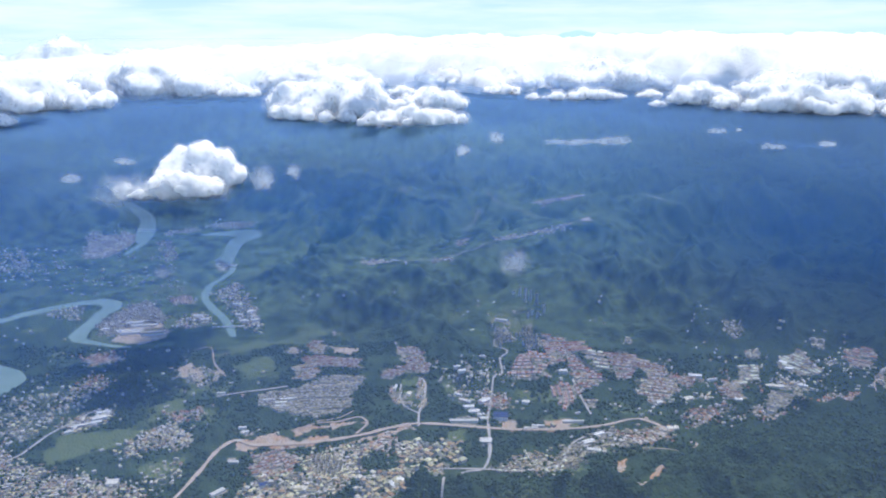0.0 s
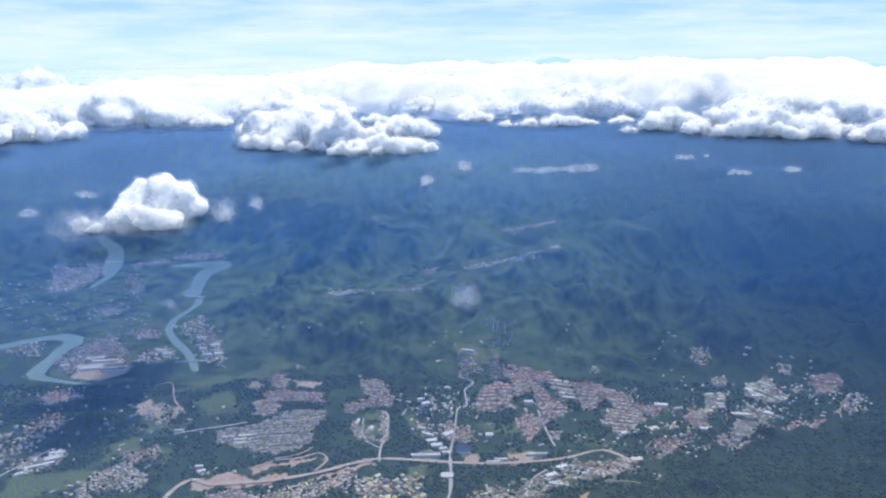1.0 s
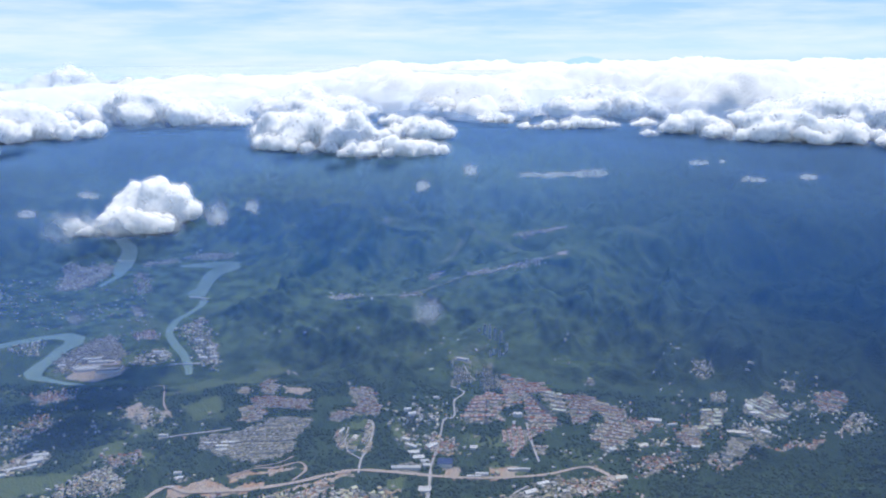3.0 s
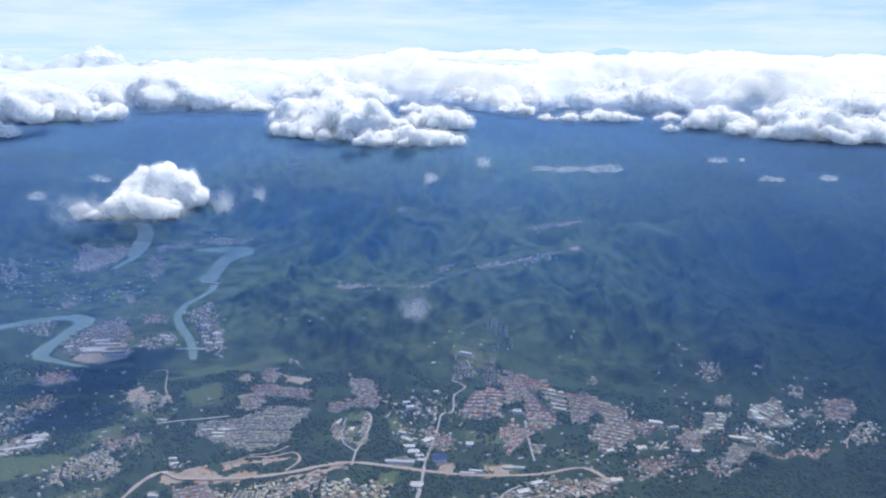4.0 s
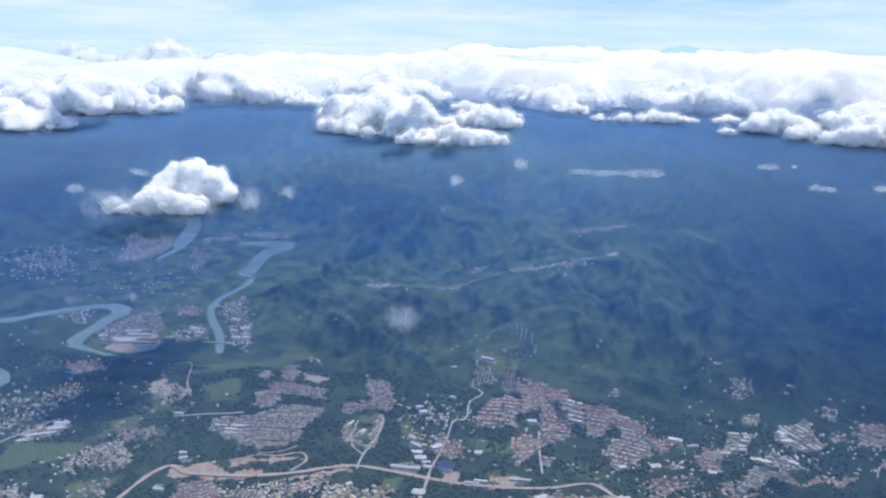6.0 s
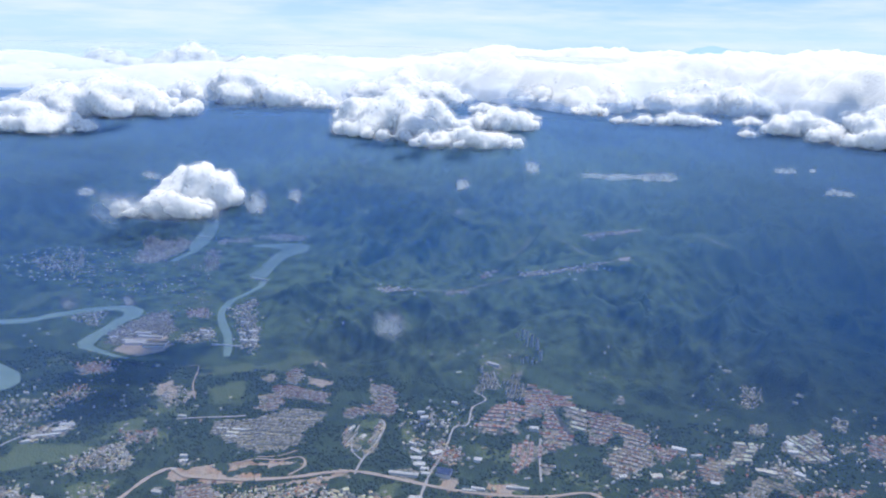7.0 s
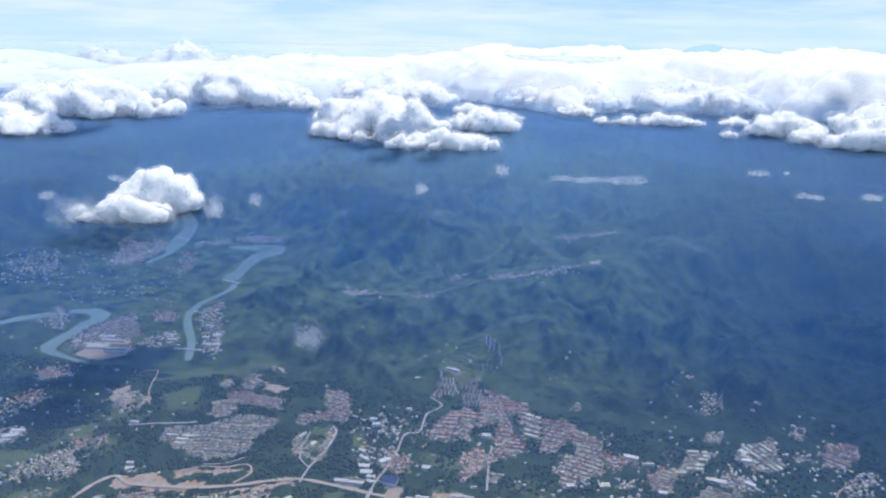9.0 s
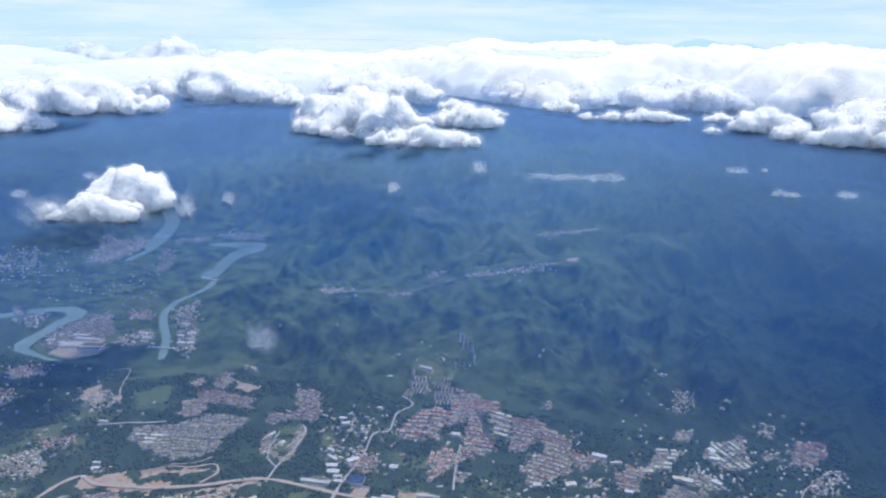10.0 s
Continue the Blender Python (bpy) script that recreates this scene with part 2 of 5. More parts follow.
RIDGES.append(([(-330, 1750, 50), (-100, 1640, 52), (211, 1637, 52), (420, 1720, 70), (800, 1800, 90)], 130))
RIDGES.append(([(60, 1000, 12), (80, 1020, 17), (111, 1090, 30), (130, 1200, 34), (139, 1345, 55)], 60))
RIDGES.append(([(-190, 900, 13), (-60, 960, 14), (90, 990, 10), (180, 960, 8)], 80))
RIDGES.append(([(230, 640, 16), (420, 700, 24), (650, 790, 28), (900, 900, 30)], 75))
RIDGES.append(([(520, 1150, 30), (700, 1250, 50), (950, 1350, 60)], 120))
RIDGES.append(([(-1100, 1500, 60), (-850, 1800, 60), (-500, 1900, 60)], 150))
# Shelves cut along the ridges for roads and hamlets: x, y and height, and half the width.
SHELVES = [([(-165, 1208, 38), (-124, 1218, 41), (-60, 1222, 44), (0, 1240, 48), (60, 1280, 58), (110, 1320, 66), (179, 1364, 76), (232, 1382, 75)], 15)]
SHELVES.append(([(135, 1572, 60), (200, 1590, 65), (258, 1603, 68)], 14))
SHELVES.append(([(62, 1735, 53), (66, 1690, 53), (85, 1630, 50), (120, 1540, 52), (154, 1458, 54), (180, 1400, 68)], 10))
SHELVES.append(([(8, 1500, 22), (22, 1560, 19), (34, 1610, 24), (40, 1650, 30)], 10))
SHELVES.append(([(345, 1492, 96), (362, 1456, 95), (385, 1425, 94)], 10))
SHELVES.append(([(62, 965, 6), (68, 1005, 11), (54, 1050, 18), (92, 1098, 26), (112, 1060, 23), (112, 1030, 18)], 22))
SHELVES.append(([(-122, 1700, 53), (-112, 1735, 54)], 16))
FLATS = ((-480, 880, 360, 300), (-470, 1250, 190, 420), (-760, 1250, 260, 220), (-50, 750, 460, 110), (-150, 860, 110, 120), (-55, 850, 50, 110), (160, 880, 120, 120), (370, 900, 190, 100), (-600, 650, 500, 330))


def land(x, y, crowns=True):
    """The ground's height."""
    flat = np.zeros(np.shape(x))
    for cx, cy, rx, ry in FLATS:
        flat = np.maximum(flat, 1 - smooth(0.75, 1.2, np.hypot((x - cx) / rx, (y - cy) / ry)))
    wild = 1 - flat
    calm = np.ones(np.shape(x))
    for line, width in SHELVES:
        calm = np.minimum(calm, 0.3 + 0.7 * smooth(width, 6 * width, along(x, y, line)[0]))
    high = np.zeros(np.shape(x))
    for line, width in RIDGES:
        d, z = along(x, y, line)
        high = np.maximum(high, z * np.exp(-((d / width) ** 2))) + 0.12 * np.minimum(high, z * np.exp(-((d / width) ** 2)))
    back = smooth(1600, 2400, y) + smooth(900, 1700, np.abs(x))
    # spurs and gullies, winding
    wx = x + 30 * (value_noise(x / 75, y / 75, 14) - 0.5) + 12 * (value_noise(x / 27, y / 27, 15) - 0.5)
    wy = y + 30 * (value_noise(x / 75, y / 75, 16) - 0.5) + 12 * (value_noise(x / 27, y / 27, 17) - 0.5)
    first = ridged(wx, wy, 105, 2) ** 1.4
    second = ridged(wx, wy, 47, 3) ** 1.3 * (0.35 + 0.65 * first)
    third = ridged(wx, wy, 22, 8) * (0.45 + 0.55 * second)
    fourth = ridged(wx, wy, 10, 9)
    z = high + wild * calm * (4 + 16 * ridged(x, y, 190, 1) * (0.35 + back) + 26 * first + 22 * second + 17 * third + 5 * fourth - 28)
    z = z + np.clip(back, 0, 1) * (15 + 75 * ridged(x, y, 560, 4) ** 1.5 + 45 * ridged(x, y, 240, 5) ** 1.4) * wild
    z = z + flat * 2.0 * value_noise(x / 60, y / 60, 6)
    for line, width in SHELVES:
        d, level = along(x, y, line)
        w = 1 - smooth(width, 3.2 * width, d)
        z = z * (1 - w) + (level + 2.5 * (value_noise(x / 13, y / 13, 18) - 0.5)) * w
    if crowns:
        z = z + (0.3 + wild) * 1.1 * value_noise(x / 4.2, y / 4.2, 7)
    z = np.where(z > 150, 150 + 35 * np.tanh((z - 150) / 35), z)
    for line in RIVERS.values():
        d, half = along(x, y, line)
        bank = smooth(half * 0.9, half + 40, d)
        z = np.where(d < half + 40, z * bank + (1 - bank) * 1.0, z)
        z = np.where(d < half + 3, np.minimum(z, -1.5 + 3.2 * smooth(half - 1, half + 3, d)), z)
    return z


def height(x, y):
    return float(land(np.array([float(x)]), np.array([float(y)]), False)[0])


# ---- plan of settlements ----
ESTATES, VILLAGES, MEADOWS, BARE, ROADS, SHEDS, TOWERS, SLABS = [], [], [], [], [], [], [], []


def estate(turn, gap, roof, outline):
    """A housing estate: turn of its rows, distance between them, roofs, outline."""
    ESTATES.append((outline, turn, gap, roof))


def village(room, size, roof, outline):
    """Loose houses: ground for each, size, roofs, outline."""
    VILLAGES.append((outline, room, size, roof))


def road_line(half, surface, line):
    ROADS.append((half, surface, line))


def shed(x, y, length, width, turn, tall, roof):
    SHEDS.append((x, y, length, width, turn, tall, roof))


estate(35, 5.6, "brown", [(-190, 878), (-181, 895), (-167, 890), (-159, 873), (-165, 853), (-180, 853)])
estate(20, 5.6, "brown", [(-208, 933), (-201, 949), (-191, 930), (-197, 910)])
estate(-15, 5.6, "brown", [(-188, 954), (-186, 974), (-164, 951), (-159, 923), (-172, 918)])
estate(-5, 5.6, "mauve", [(-185, 896), (-176, 919), (-144, 910), (-119, 908), (-107, 884), (-127, 889), (-163, 885)])
estate(18, 5.6, "grey", [(-216, 823), (-184, 834), (-164, 850), (-150, 866), (-123, 875), (-102, 864), (-117, 827), (-109, 812), (-123, 789), (-148, 776), (-188, 790), (-215, 801)])
estate(-8, 6.4, "mauve", [(-76, 939), (-47, 941), (-31, 903), (-31, 879), (-50, 887), (-81, 867), (-84, 883), (-56, 901)])
estate(80, 6.4, "brown", [(-75, 848), (-68, 856), (-58, 811), (-66, 812)])
estate(75, 6.4, "brown", [(-45, 861), (-35, 864), (-29, 805), (-41, 805)])
estate(6, 8.6, "red", [(65, 886), (73, 930), (92, 956), (94, 921), (92, 879), (73, 874)])
estate(-12, 8.6, "red", [(94, 955), (111, 941), (111, 882), (96, 888)])
estate(3, 7, "red", [(108, 993), (129, 982), (162, 976), (168, 952), (141, 944), (123, 913), (114, 914), (113, 948)])
estate(8, 7, "red", [(138, 943), (153, 928), (169, 882), (182, 890), (148, 849), (141, 868), (137, 903)])
estate(-12, 8.6, "white", [(156, 956), (182, 951), (183, 902), (168, 899)])
estate(-4, 7, "mauve", [(184, 947), (214, 950), (226, 915), (206, 883), (190, 880)])
estate(-18, 8, "brown", [(215, 948), (232, 931), (255, 917), (256, 856), (233, 828), (221, 819), (202, 850), (227, 885)])
estate(85, 6.4, "red", [(108, 856), (123, 873), (146, 856), (135, 829), (121, 803), (111, 832)])
estate(10, 6.4, "brown", [(143, 831), (159, 832), (153, 799)])
estate(12, 8, "white", [(343, 924), (378, 934), (353, 886), (332, 877)])
estate(-8, 7, "brown", [(300, 866), (318, 888), (331, 887), (328, 840), (318, 832), (304, 835)])
estate(-60, 7, "white", [(401, 939), (433, 978), (439, 962), (441, 910), (429, 900), (409, 905)])
estate(-50, 8, "mauve", [(486, 961), (509, 988), (522, 961), (518, 933), (495, 927), (477, 931)])
estate(-20, 7, "white", [(395, 939), (407, 946), (407, 913), (393, 920)])
estate(-25, 7, "grey", [(332, 806), (362, 861), (397, 847), (382, 823), (336, 785)])
estate(30, 5.6, "mauve", [(-193, 701), (-168, 715), (-150, 698), (-149, 671), (-170, 649), (-189, 665)])
village(170, 1.0, "pale", [(220, 840), (262, 860), (315, 823), (333, 777), (267, 759), (204, 773)])
village(320, 1.0, "pale", [(-24, 915), (40, 933), (86, 867), (43, 813), (-6, 817)])
village(260, 1.0, "red", [(262, 903), (335, 936), (358, 861), (330, 833), (254, 812)])
village(300, 1.0, "pale", [(364, 931), (450, 929), (539, 932), (524, 877), (373, 844)])
village(800, 1.2, "pale", [(-657, 1074), (-446, 950), (-319, 977), (-198, 852), (-141, 713), (-353, 662)])
village(700, 1.2, "pale", [(-119, 896), (116, 763), (307, 799), (258, 856), (200, 890), (45, 864)])
village(500, 1.3, "pale", [(-825, 1301), (-775, 1425), (-511, 1375), (-415, 1175), (-623, 1159)])
village(900, 1.2, "pale", [(298, 1080), (387, 1100), (537, 1010), (488, 855), (318, 870)])
village(2600, 1.2, "pale", [(-265, 1141), (77, 1244), (137, 1028), (-89, 988)])
village(17, 1.0, "pale", [(-447, 711), (-418, 688), (-369, 665), (-312, 655), (-274, 639), (-274, 611), (-420, 607), (-476, 702)])
village(60, 1.1, "pale", [(-523, 803), (-472, 825), (-435, 842), (-405, 821), (-414, 771), (-420, 724), (-465, 702)])
village(40, 1.3, "pale", [(-412, 755), (-389, 789), (-364, 789), (-361, 759), (-386, 737)])
village(15, 1.1, "pale", [(-324, 718), (-317, 730), (-307, 758), (-296, 759), (-262, 736), (-265, 719), (-280, 714), (-306, 708), (-314, 694)])
village(22, 1.0, "red", [(-310, 783), (-269, 798), (-270, 770), (-291, 762)])
village(40, 1.0, "red", [(-441, 842), (-432, 879), (-396, 865), (-397, 843), (-412, 821)])
village(13, 1.1, "pale", [(-151, 698), (-113, 718), (-92, 724), (-65, 743), (-68, 723), (-89, 700), (-89, 663), (-101, 634), (-122, 638), (-138, 670)])
village(11, 0.9, "red", [(-91, 722), (-64, 745), (-61, 734), (-64, 713), (-85, 711)])
village(18, 1.3, "pale", [(-58, 725), (-32, 737), (-29, 692), (-50, 692)])
village(22, 1.7, "pale", [(-84, 663), (-55, 684), (-12, 689), (-16, 647), (-50, 619), (-85, 622)])
village(50, 2.2, "pale", [(-30, 731), (5, 740), (8, 698), (-26, 687)])
village(26, 1.0, "white", [(29, 679), (55, 698), (70, 719), (108, 703), (105, 679), (62, 676)])
village(26, 1.4, "grey", [(110, 728), (149, 759), (179, 760), (221, 768), (217, 741), (176, 725), (136, 716), (110, 684), (95, 689)])
village(12, 0.9, "red", [(170, 750), (224, 770), (217, 741), (176, 725)])
village(13, 1.0, "red", [(30, 838), (60, 835), (55, 804), (33, 810)])
village(20, 1.5, "pale", [(-188, 640), (-170, 670), (-122, 641), (-117, 611), (-181, 612)])
village(70, 1.0, "pale", [(-296, 656), (-272, 692), (-254, 703), (-250, 657), (-261, 629)])
village(90, 1.0, "pale", [(23, 898), (64, 918), (54, 848), (29, 847)])
village(13, 1.0, "red", [(-460, 924), (-435, 952), (-408, 921), (-442, 900)])
village(45, 1.4, "pale", [(-376, 1191), (-340, 1194), (-274, 1058), (-259, 1013), (-300, 1057)])
village(60, 1.2, "pale", [(-592, 1085), (-547, 1124), (-523, 1057), (-566, 1066)])
village(50, 1.0, "pale", [(-332, 884), (-315, 907), (-284, 892), (-265, 861), (-281, 854), (-314, 865)])
village(22, 1.0, "red", [(-432, 1146), (-406, 1166), (-387, 1127), (-414, 1118)])
village(50, 1.6, "pale", [(-389, 1051), (-373, 1088), (-352, 1083), (-337, 1048), (-367, 1024)])
village(14, 1.0, "red", [(258, 895), (287, 895), (265, 856)])
village(18, 1.0, "pale", [(275, 843), (290, 852), (285, 827), (275, 828)])
village(17, 1.1, "red", [(248, 804), (299, 812), (251, 767)])
village(45, 1.0, "pale", [(370, 1080), (390, 1070), (380, 1029), (359, 1008)])
village(30, 1.2, "pale", [(356, 1144), (363, 1122), (361, 1108), (351, 1098)])
village(20, 1.2, "pale", [(368, 972), (387, 978), (382, 956), (365, 953)])
village(24, 1.0, "pale", [(456, 953), (475, 958), (464, 924)])
village(26, 1.2, "pale", [(459, 1002), (470, 1004), (464, 976), (456, 976)])
village(15, 1.0, "red", [(321, 820), (334, 806), (336, 785), (387, 800), (421, 812), (461, 857), (421, 852), (392, 823), (339, 775), (319, 775)])
village(30, 1.2, "pale", [(366, 880), (387, 896), (408, 889), (402, 863), (374, 862)])
village(40, 1.2, "pale", [(510, 920), (534, 926), (514, 870), (487, 886)])
village(140, 1.0, "pale", [(189, 1101), (204, 1116), (203, 1033), (191, 1046)])
village(30, 1.0, "pale", [(213, 989), (224, 987), (223, 970), (214, 972)])
village(400, 1.0, "red", [(-400, 2205), (-304, 2197), (-273, 2054), (-337, 2075)])
village(80, 1.2, "pale", [(-32, 927), (-7, 890), (15, 890), (41, 854), (18, 810), (-19, 868)])
village(60, 1.0, "pale", [(232, 922), (262, 938), (262, 907), (244, 907)])
MEADOWS.append([(-402, 704), (-393, 714), (-348, 744), (-337, 727), (-354, 704), (-385, 678)])
MEADOWS.append([(-348, 744), (-325, 757), (-315, 749), (-331, 722)])
MEADOWS.append([(-8, 755), (13, 757), (13, 735), (-6, 733)])
MEADOWS.append([(-6, 754), (13, 760), (15, 741), (-1, 733)])
MEADOWS.append([(42, 1067), (66, 1050), (96, 1036), (98, 1013), (74, 1005), (47, 1030)])
MEADOWS.append([(-63, 869), (-44, 879), (-37, 857), (-59, 854)])
MEADOWS.append([(-298, 675), (-265, 702), (-248, 692), (-265, 657), (-286, 656)])
MEADOWS.append([(-329, 801), (-305, 822), (-290, 795), (-308, 776)])
MEADOWS.append([(-314, 958), (-246, 986), (-232, 952), (-298, 933)])
MEADOWS.append([(-267, 899), (-226, 920), (-208, 876), (-246, 869)])
MEADOWS.append([(-407, 735), (-345, 746), (-334, 721), (-375, 691)])
MEADOWS.append([(-377, 982), (-354, 968), (-411, 958), (-450, 970), (-500, 1024), (-485, 1021), (-443, 979)])
MEADOWS.append([(-413, 1057), (-401, 1091), (-376, 1043), (-394, 1029)])
MEADOWS.append([(-21, 878), (-6, 882), (-1, 841), (-12, 851)])
BARE.append([(-223, 729), (-207, 735), (-180, 742), (-161, 732), (-147, 738), (-128, 742), (-125, 734), (-144, 717), (-168, 713), (-197, 715), (-216, 714)])
BARE.append([(-167, 749), (-143, 759), (-109, 771), (-91, 767), (-108, 760), (-141, 752), (-160, 741)])
BARE.append([(-114, 724), (-94, 744), (-61, 758), (-41, 770), (-37, 759), (-65, 742), (-93, 733)])
BARE.append([(-162, 950), (-144, 941), (-125, 938), (-116, 930), (-129, 916), (-149, 923)])
BARE.append([(-166, 998), (-153, 1010), (-143, 978), (-155, 975)])
BARE.append([(-334, 896), (-329, 915), (-316, 906), (-303, 886), (-310, 876), (-320, 870)])
BARE.append([(-292, 890), (-285, 895), (-272, 867), (-279, 859)])
BARE.append([(-310, 891), (-288, 855), (-289, 849), (-306, 876)])
BARE.append([(-168, 755), (-152, 760), (-145, 753), (-160, 741)])
BARE.append([(93, 788), (117, 783), (120, 758), (91, 758)])
BARE.append([(45, 782), (66, 784), (67, 758), (50, 757)])
BARE.append([(107, 679), (122, 646), (127, 643), (111, 681)])
BARE.append([(154, 694), (165, 693), (161, 670), (152, 670)])
BARE.append([(159, 625), (193, 676), (185, 643), (165, 628)])
BARE.append([(237, 731), (245, 726), (237, 708), (234, 710)])
BARE.append([(-512, 990), (-476, 986), (-445, 969), (-479, 977)])
MEADOWS.append([(-60, 846), (-48, 852), (-42, 826), (-52, 822)])
shed(-63, 832, 22, 3, 78, 2.2, "grey")
shed(-68, 848, 12, 3, 78, 2.2, "cream")
shed(-50, 812, 9, 6, 80, 2.2, "grey")
shed(-38, 838, 16, 3, 84, 2.2, "grey")
shed(-52, 838, 8, 5, 80, 0.6, "cream")
# terraces of a cleared slope below the tower blocks
for i in range(6):
    road_line(0.45, "dirt", [(46 + 5 * i, 1036 + 8 * i), (62 + 5 * i, 1030 + 7 * i), (80 + 3.4 * i, 1018 + 11 * i)])
# hamlets and roads along the ridges
village(14, 1.2, "white", [(-146, 1226), (-133, 1228), (-105, 1224), (-104, 1214), (-129, 1212), (-137, 1203)])
village(18, 1.3, "pale", [(-46, 1219), (-8, 1226), (-7, 1217), (-38, 1212)])
village(13, 1.2, "white", [(63, 1296), (124, 1312), (159, 1330), (191, 1340), (191, 1330), (160, 1318), (116, 1296), (68, 1284)])
village(30, 1.2, "pale", [(-21, 1335), (12, 1345), (23, 1338), (4, 1330)])
village(24, 1.0, "red", [(-4, 1312), (12, 1316), (16, 1290), (3, 1287)])
village(36, 1.0, "red", [(142, 1558), (157, 1575), (211, 1598), (254, 1613), (250, 1596), (200, 1573), (158, 1558)])
village(60, 1.0, "red", [(-125, 1698), (-128, 1735), (-110, 1738), (-108, 1700)])
village(120, 1.1, "pale", [(-470, 2100), (-496, 2182), (-440, 2150), (-429, 2080)])
village(140, 1.1, "pale", [(-478, 2189), (-459, 2227), (-435, 2204), (-449, 2168)])
village(160, 1.0, "pale", [(150, 1456), (170, 1420), (185, 1400), (176, 1396), (150, 1440)])
village(90, 1.0, "pale", [(30, 1600), (44, 1640), (48, 1630), (36, 1590)])
village(26, 1.2, "white", [(-693, 1451), (-686, 1468), (-666, 1485), (-647, 1497), (-625, 1526), (-614, 1480), (-606, 1443), (-610, 1396), (-621, 1362), (-653, 1356), (-682, 1435)])
village(60, 1.2, "pale", [(-693, 1451), (-686, 1468), (-666, 1485), (-647, 1497), (-625, 1526), (-614, 1480), (-606, 1443), (-610, 1396), (-621, 1362), (-653, 1356), (-682, 1435)])
village(60, 1.0, "red", [(-566, 1460), (-548, 1487), (-488, 1366), (-499, 1328)])
village(40, 1.0, "pale", [(-576, 1530), (-525, 1582), (-511, 1560), (-562, 1512)])
village(26, 1.1, "white", [(-514, 1590), (-471, 1600), (-408, 1596), (-409, 1580), (-471, 1572)])
village(90, 1.5, "pale", [(-836, 1317), (-820, 1373), (-785, 1396), (-712, 1295), (-777, 1265)])
village(300, 1.3, "pale", [(-900, 1290), (-860, 1380), (-800, 1430), (-700, 1300), (-640, 1230), (-760, 1210)])
village(15, 1.1, "grey", [(-490, 1037), (-486, 1085), (-470, 1128), (-458, 1138), (-427, 1100), (-404, 1046), (-438, 1052), (-456, 1035), (-455, 1003), (-471, 1008)])
village(40, 1.3, "pale", [(-488, 1040), (-470, 1060), (-452, 1036), (-456, 1003), (-475, 1008)])
MEADOWS.append([(41, 1251), (56, 1274), (73, 1280), (70, 1262), (48, 1244)])
MEADOWS.append([(194, 1338), (205, 1371), (224, 1398), (235, 1384), (230, 1360), (204, 1341)])
MEADOWS.append([(7, 1485), (24, 1510), (32, 1490), (18, 1470)])
MEADOWS.append([(-379, 1933), (-359, 1957), (-324, 1939), (-332, 1885)])
MEADOWS.append([(-570, 1390), (-566, 1420), (-523, 1372), (-524, 1336), (-551, 1358)])
BARE.append([(-146, 1226), (-133, 1222), (-118, 1216), (-129, 1212), (-137, 1203)])
BARE.append([(206, 1362), (222, 1388), (232, 1380), (226, 1364)])
BARE.append([(200, 1588), (254, 1610), (250, 1600), (205, 1582)])
BARE.append([(-448, 985), (-457, 1032), (-438, 1049), (-405, 1043), (-384, 1000), (-409, 980), (-429, 978)])
road_line(0.8, "dirt", [(-141, 1215), (-94, 1219), (-41, 1222), (-7, 1235), (32, 1262), (55, 1282), (116, 1306), (160, 1326), (191, 1340), (220, 1372)])
road_line(0.8, "dirt", [(142, 1565), (200, 1587), (254, 1604)])
road_line(0.6, "dirt", [(58, 1735), (66, 1670), (82, 1610), (106, 1556), (139, 1490), (172, 1415)])
road_line(0.6, "dirt", [(10, 1490), (24, 1540), (36, 1590), (41, 1640)])
road_line(0.9, "dirt", [(344, 1495), (359, 1463), (372, 1438), (384, 1420)])
road_line(2.1, "earth", [(-246, 617), (-237, 667), (-231, 708), (-218, 729), (-198, 720), (-159, 724), (-127, 732), (-94, 744), (-41, 768), (27, 764), (91, 761), (150, 769), (195, 786), (223, 759)])
road_line(1.3, "concrete", [(-37, 763), (-38, 791), (-34, 828), (-35, 864), (-43, 875)])
road_line(1.0, "concrete", [(-38, 791), (-53, 805), (-61, 828), (-62, 857)])
road_line(1.1, "concrete", [(34, 758), (36, 791), (42, 846), (45, 862), (55, 886), (54, 925), (64, 948), (63, 957), (47, 971)])
road_line(1.0, "concrete", [(64, 1019), (72, 996), (79, 986)])
road_line(1.2, "concrete", [(34, 709), (36, 764), (35, 771)])
road_line(1.2, "concrete", [(-10, 606), (-3, 659), (12, 677), (28, 683), (36, 717), (35, 757)])
road_line(1.3, "asphalt", [(-81, 655), (-88, 677), (-91, 700), (-89, 713)])
road_line(1.2, "concrete", [(-23, 682), (28, 682), (62, 680), (100, 692), (116, 730), (132, 747)])
road_line(1.2, "dirt", [(-165, 749), (-144, 765), (-121, 769), (-101, 780), (-91, 766), (-100, 746)])
road_line(1.0, "dirt", [(-144, 769), (-122, 777), (-109, 792)])
road_line(1.2, "concrete", [(-265, 823), (-239, 830), (-204, 835), (-189, 839)])
road_line(1.4, "concrete", [(-437, 673), (-419, 695), (-410, 737), (-394, 768), (-388, 786)])
road_line(1.6, "asphalt", [(93, 959), (92, 920), (92, 876)])
road_line(1.4, "asphalt", [(141, 953), (159, 912), (175, 874)])
road_line(1.2, "concrete", [(146, 795), (141, 832), (137, 879)])
road_line(0.9, "dirt", [(479, 860), (490, 886), (508, 901)])
road_line(1.0, "dirt", [(-331, 954), (-313, 962), (-292, 909), (-267, 869)])
road_line(0.9, "dirt", [(186, 720), (207, 714), (216, 708)])
road_line(0.8, "dirt", [(127, 643), (146, 629), (159, 625), (170, 632), (191, 669)])
road_line(0.9, "concrete", [(-332, 1028), (-314, 1037), (-278, 1035)])
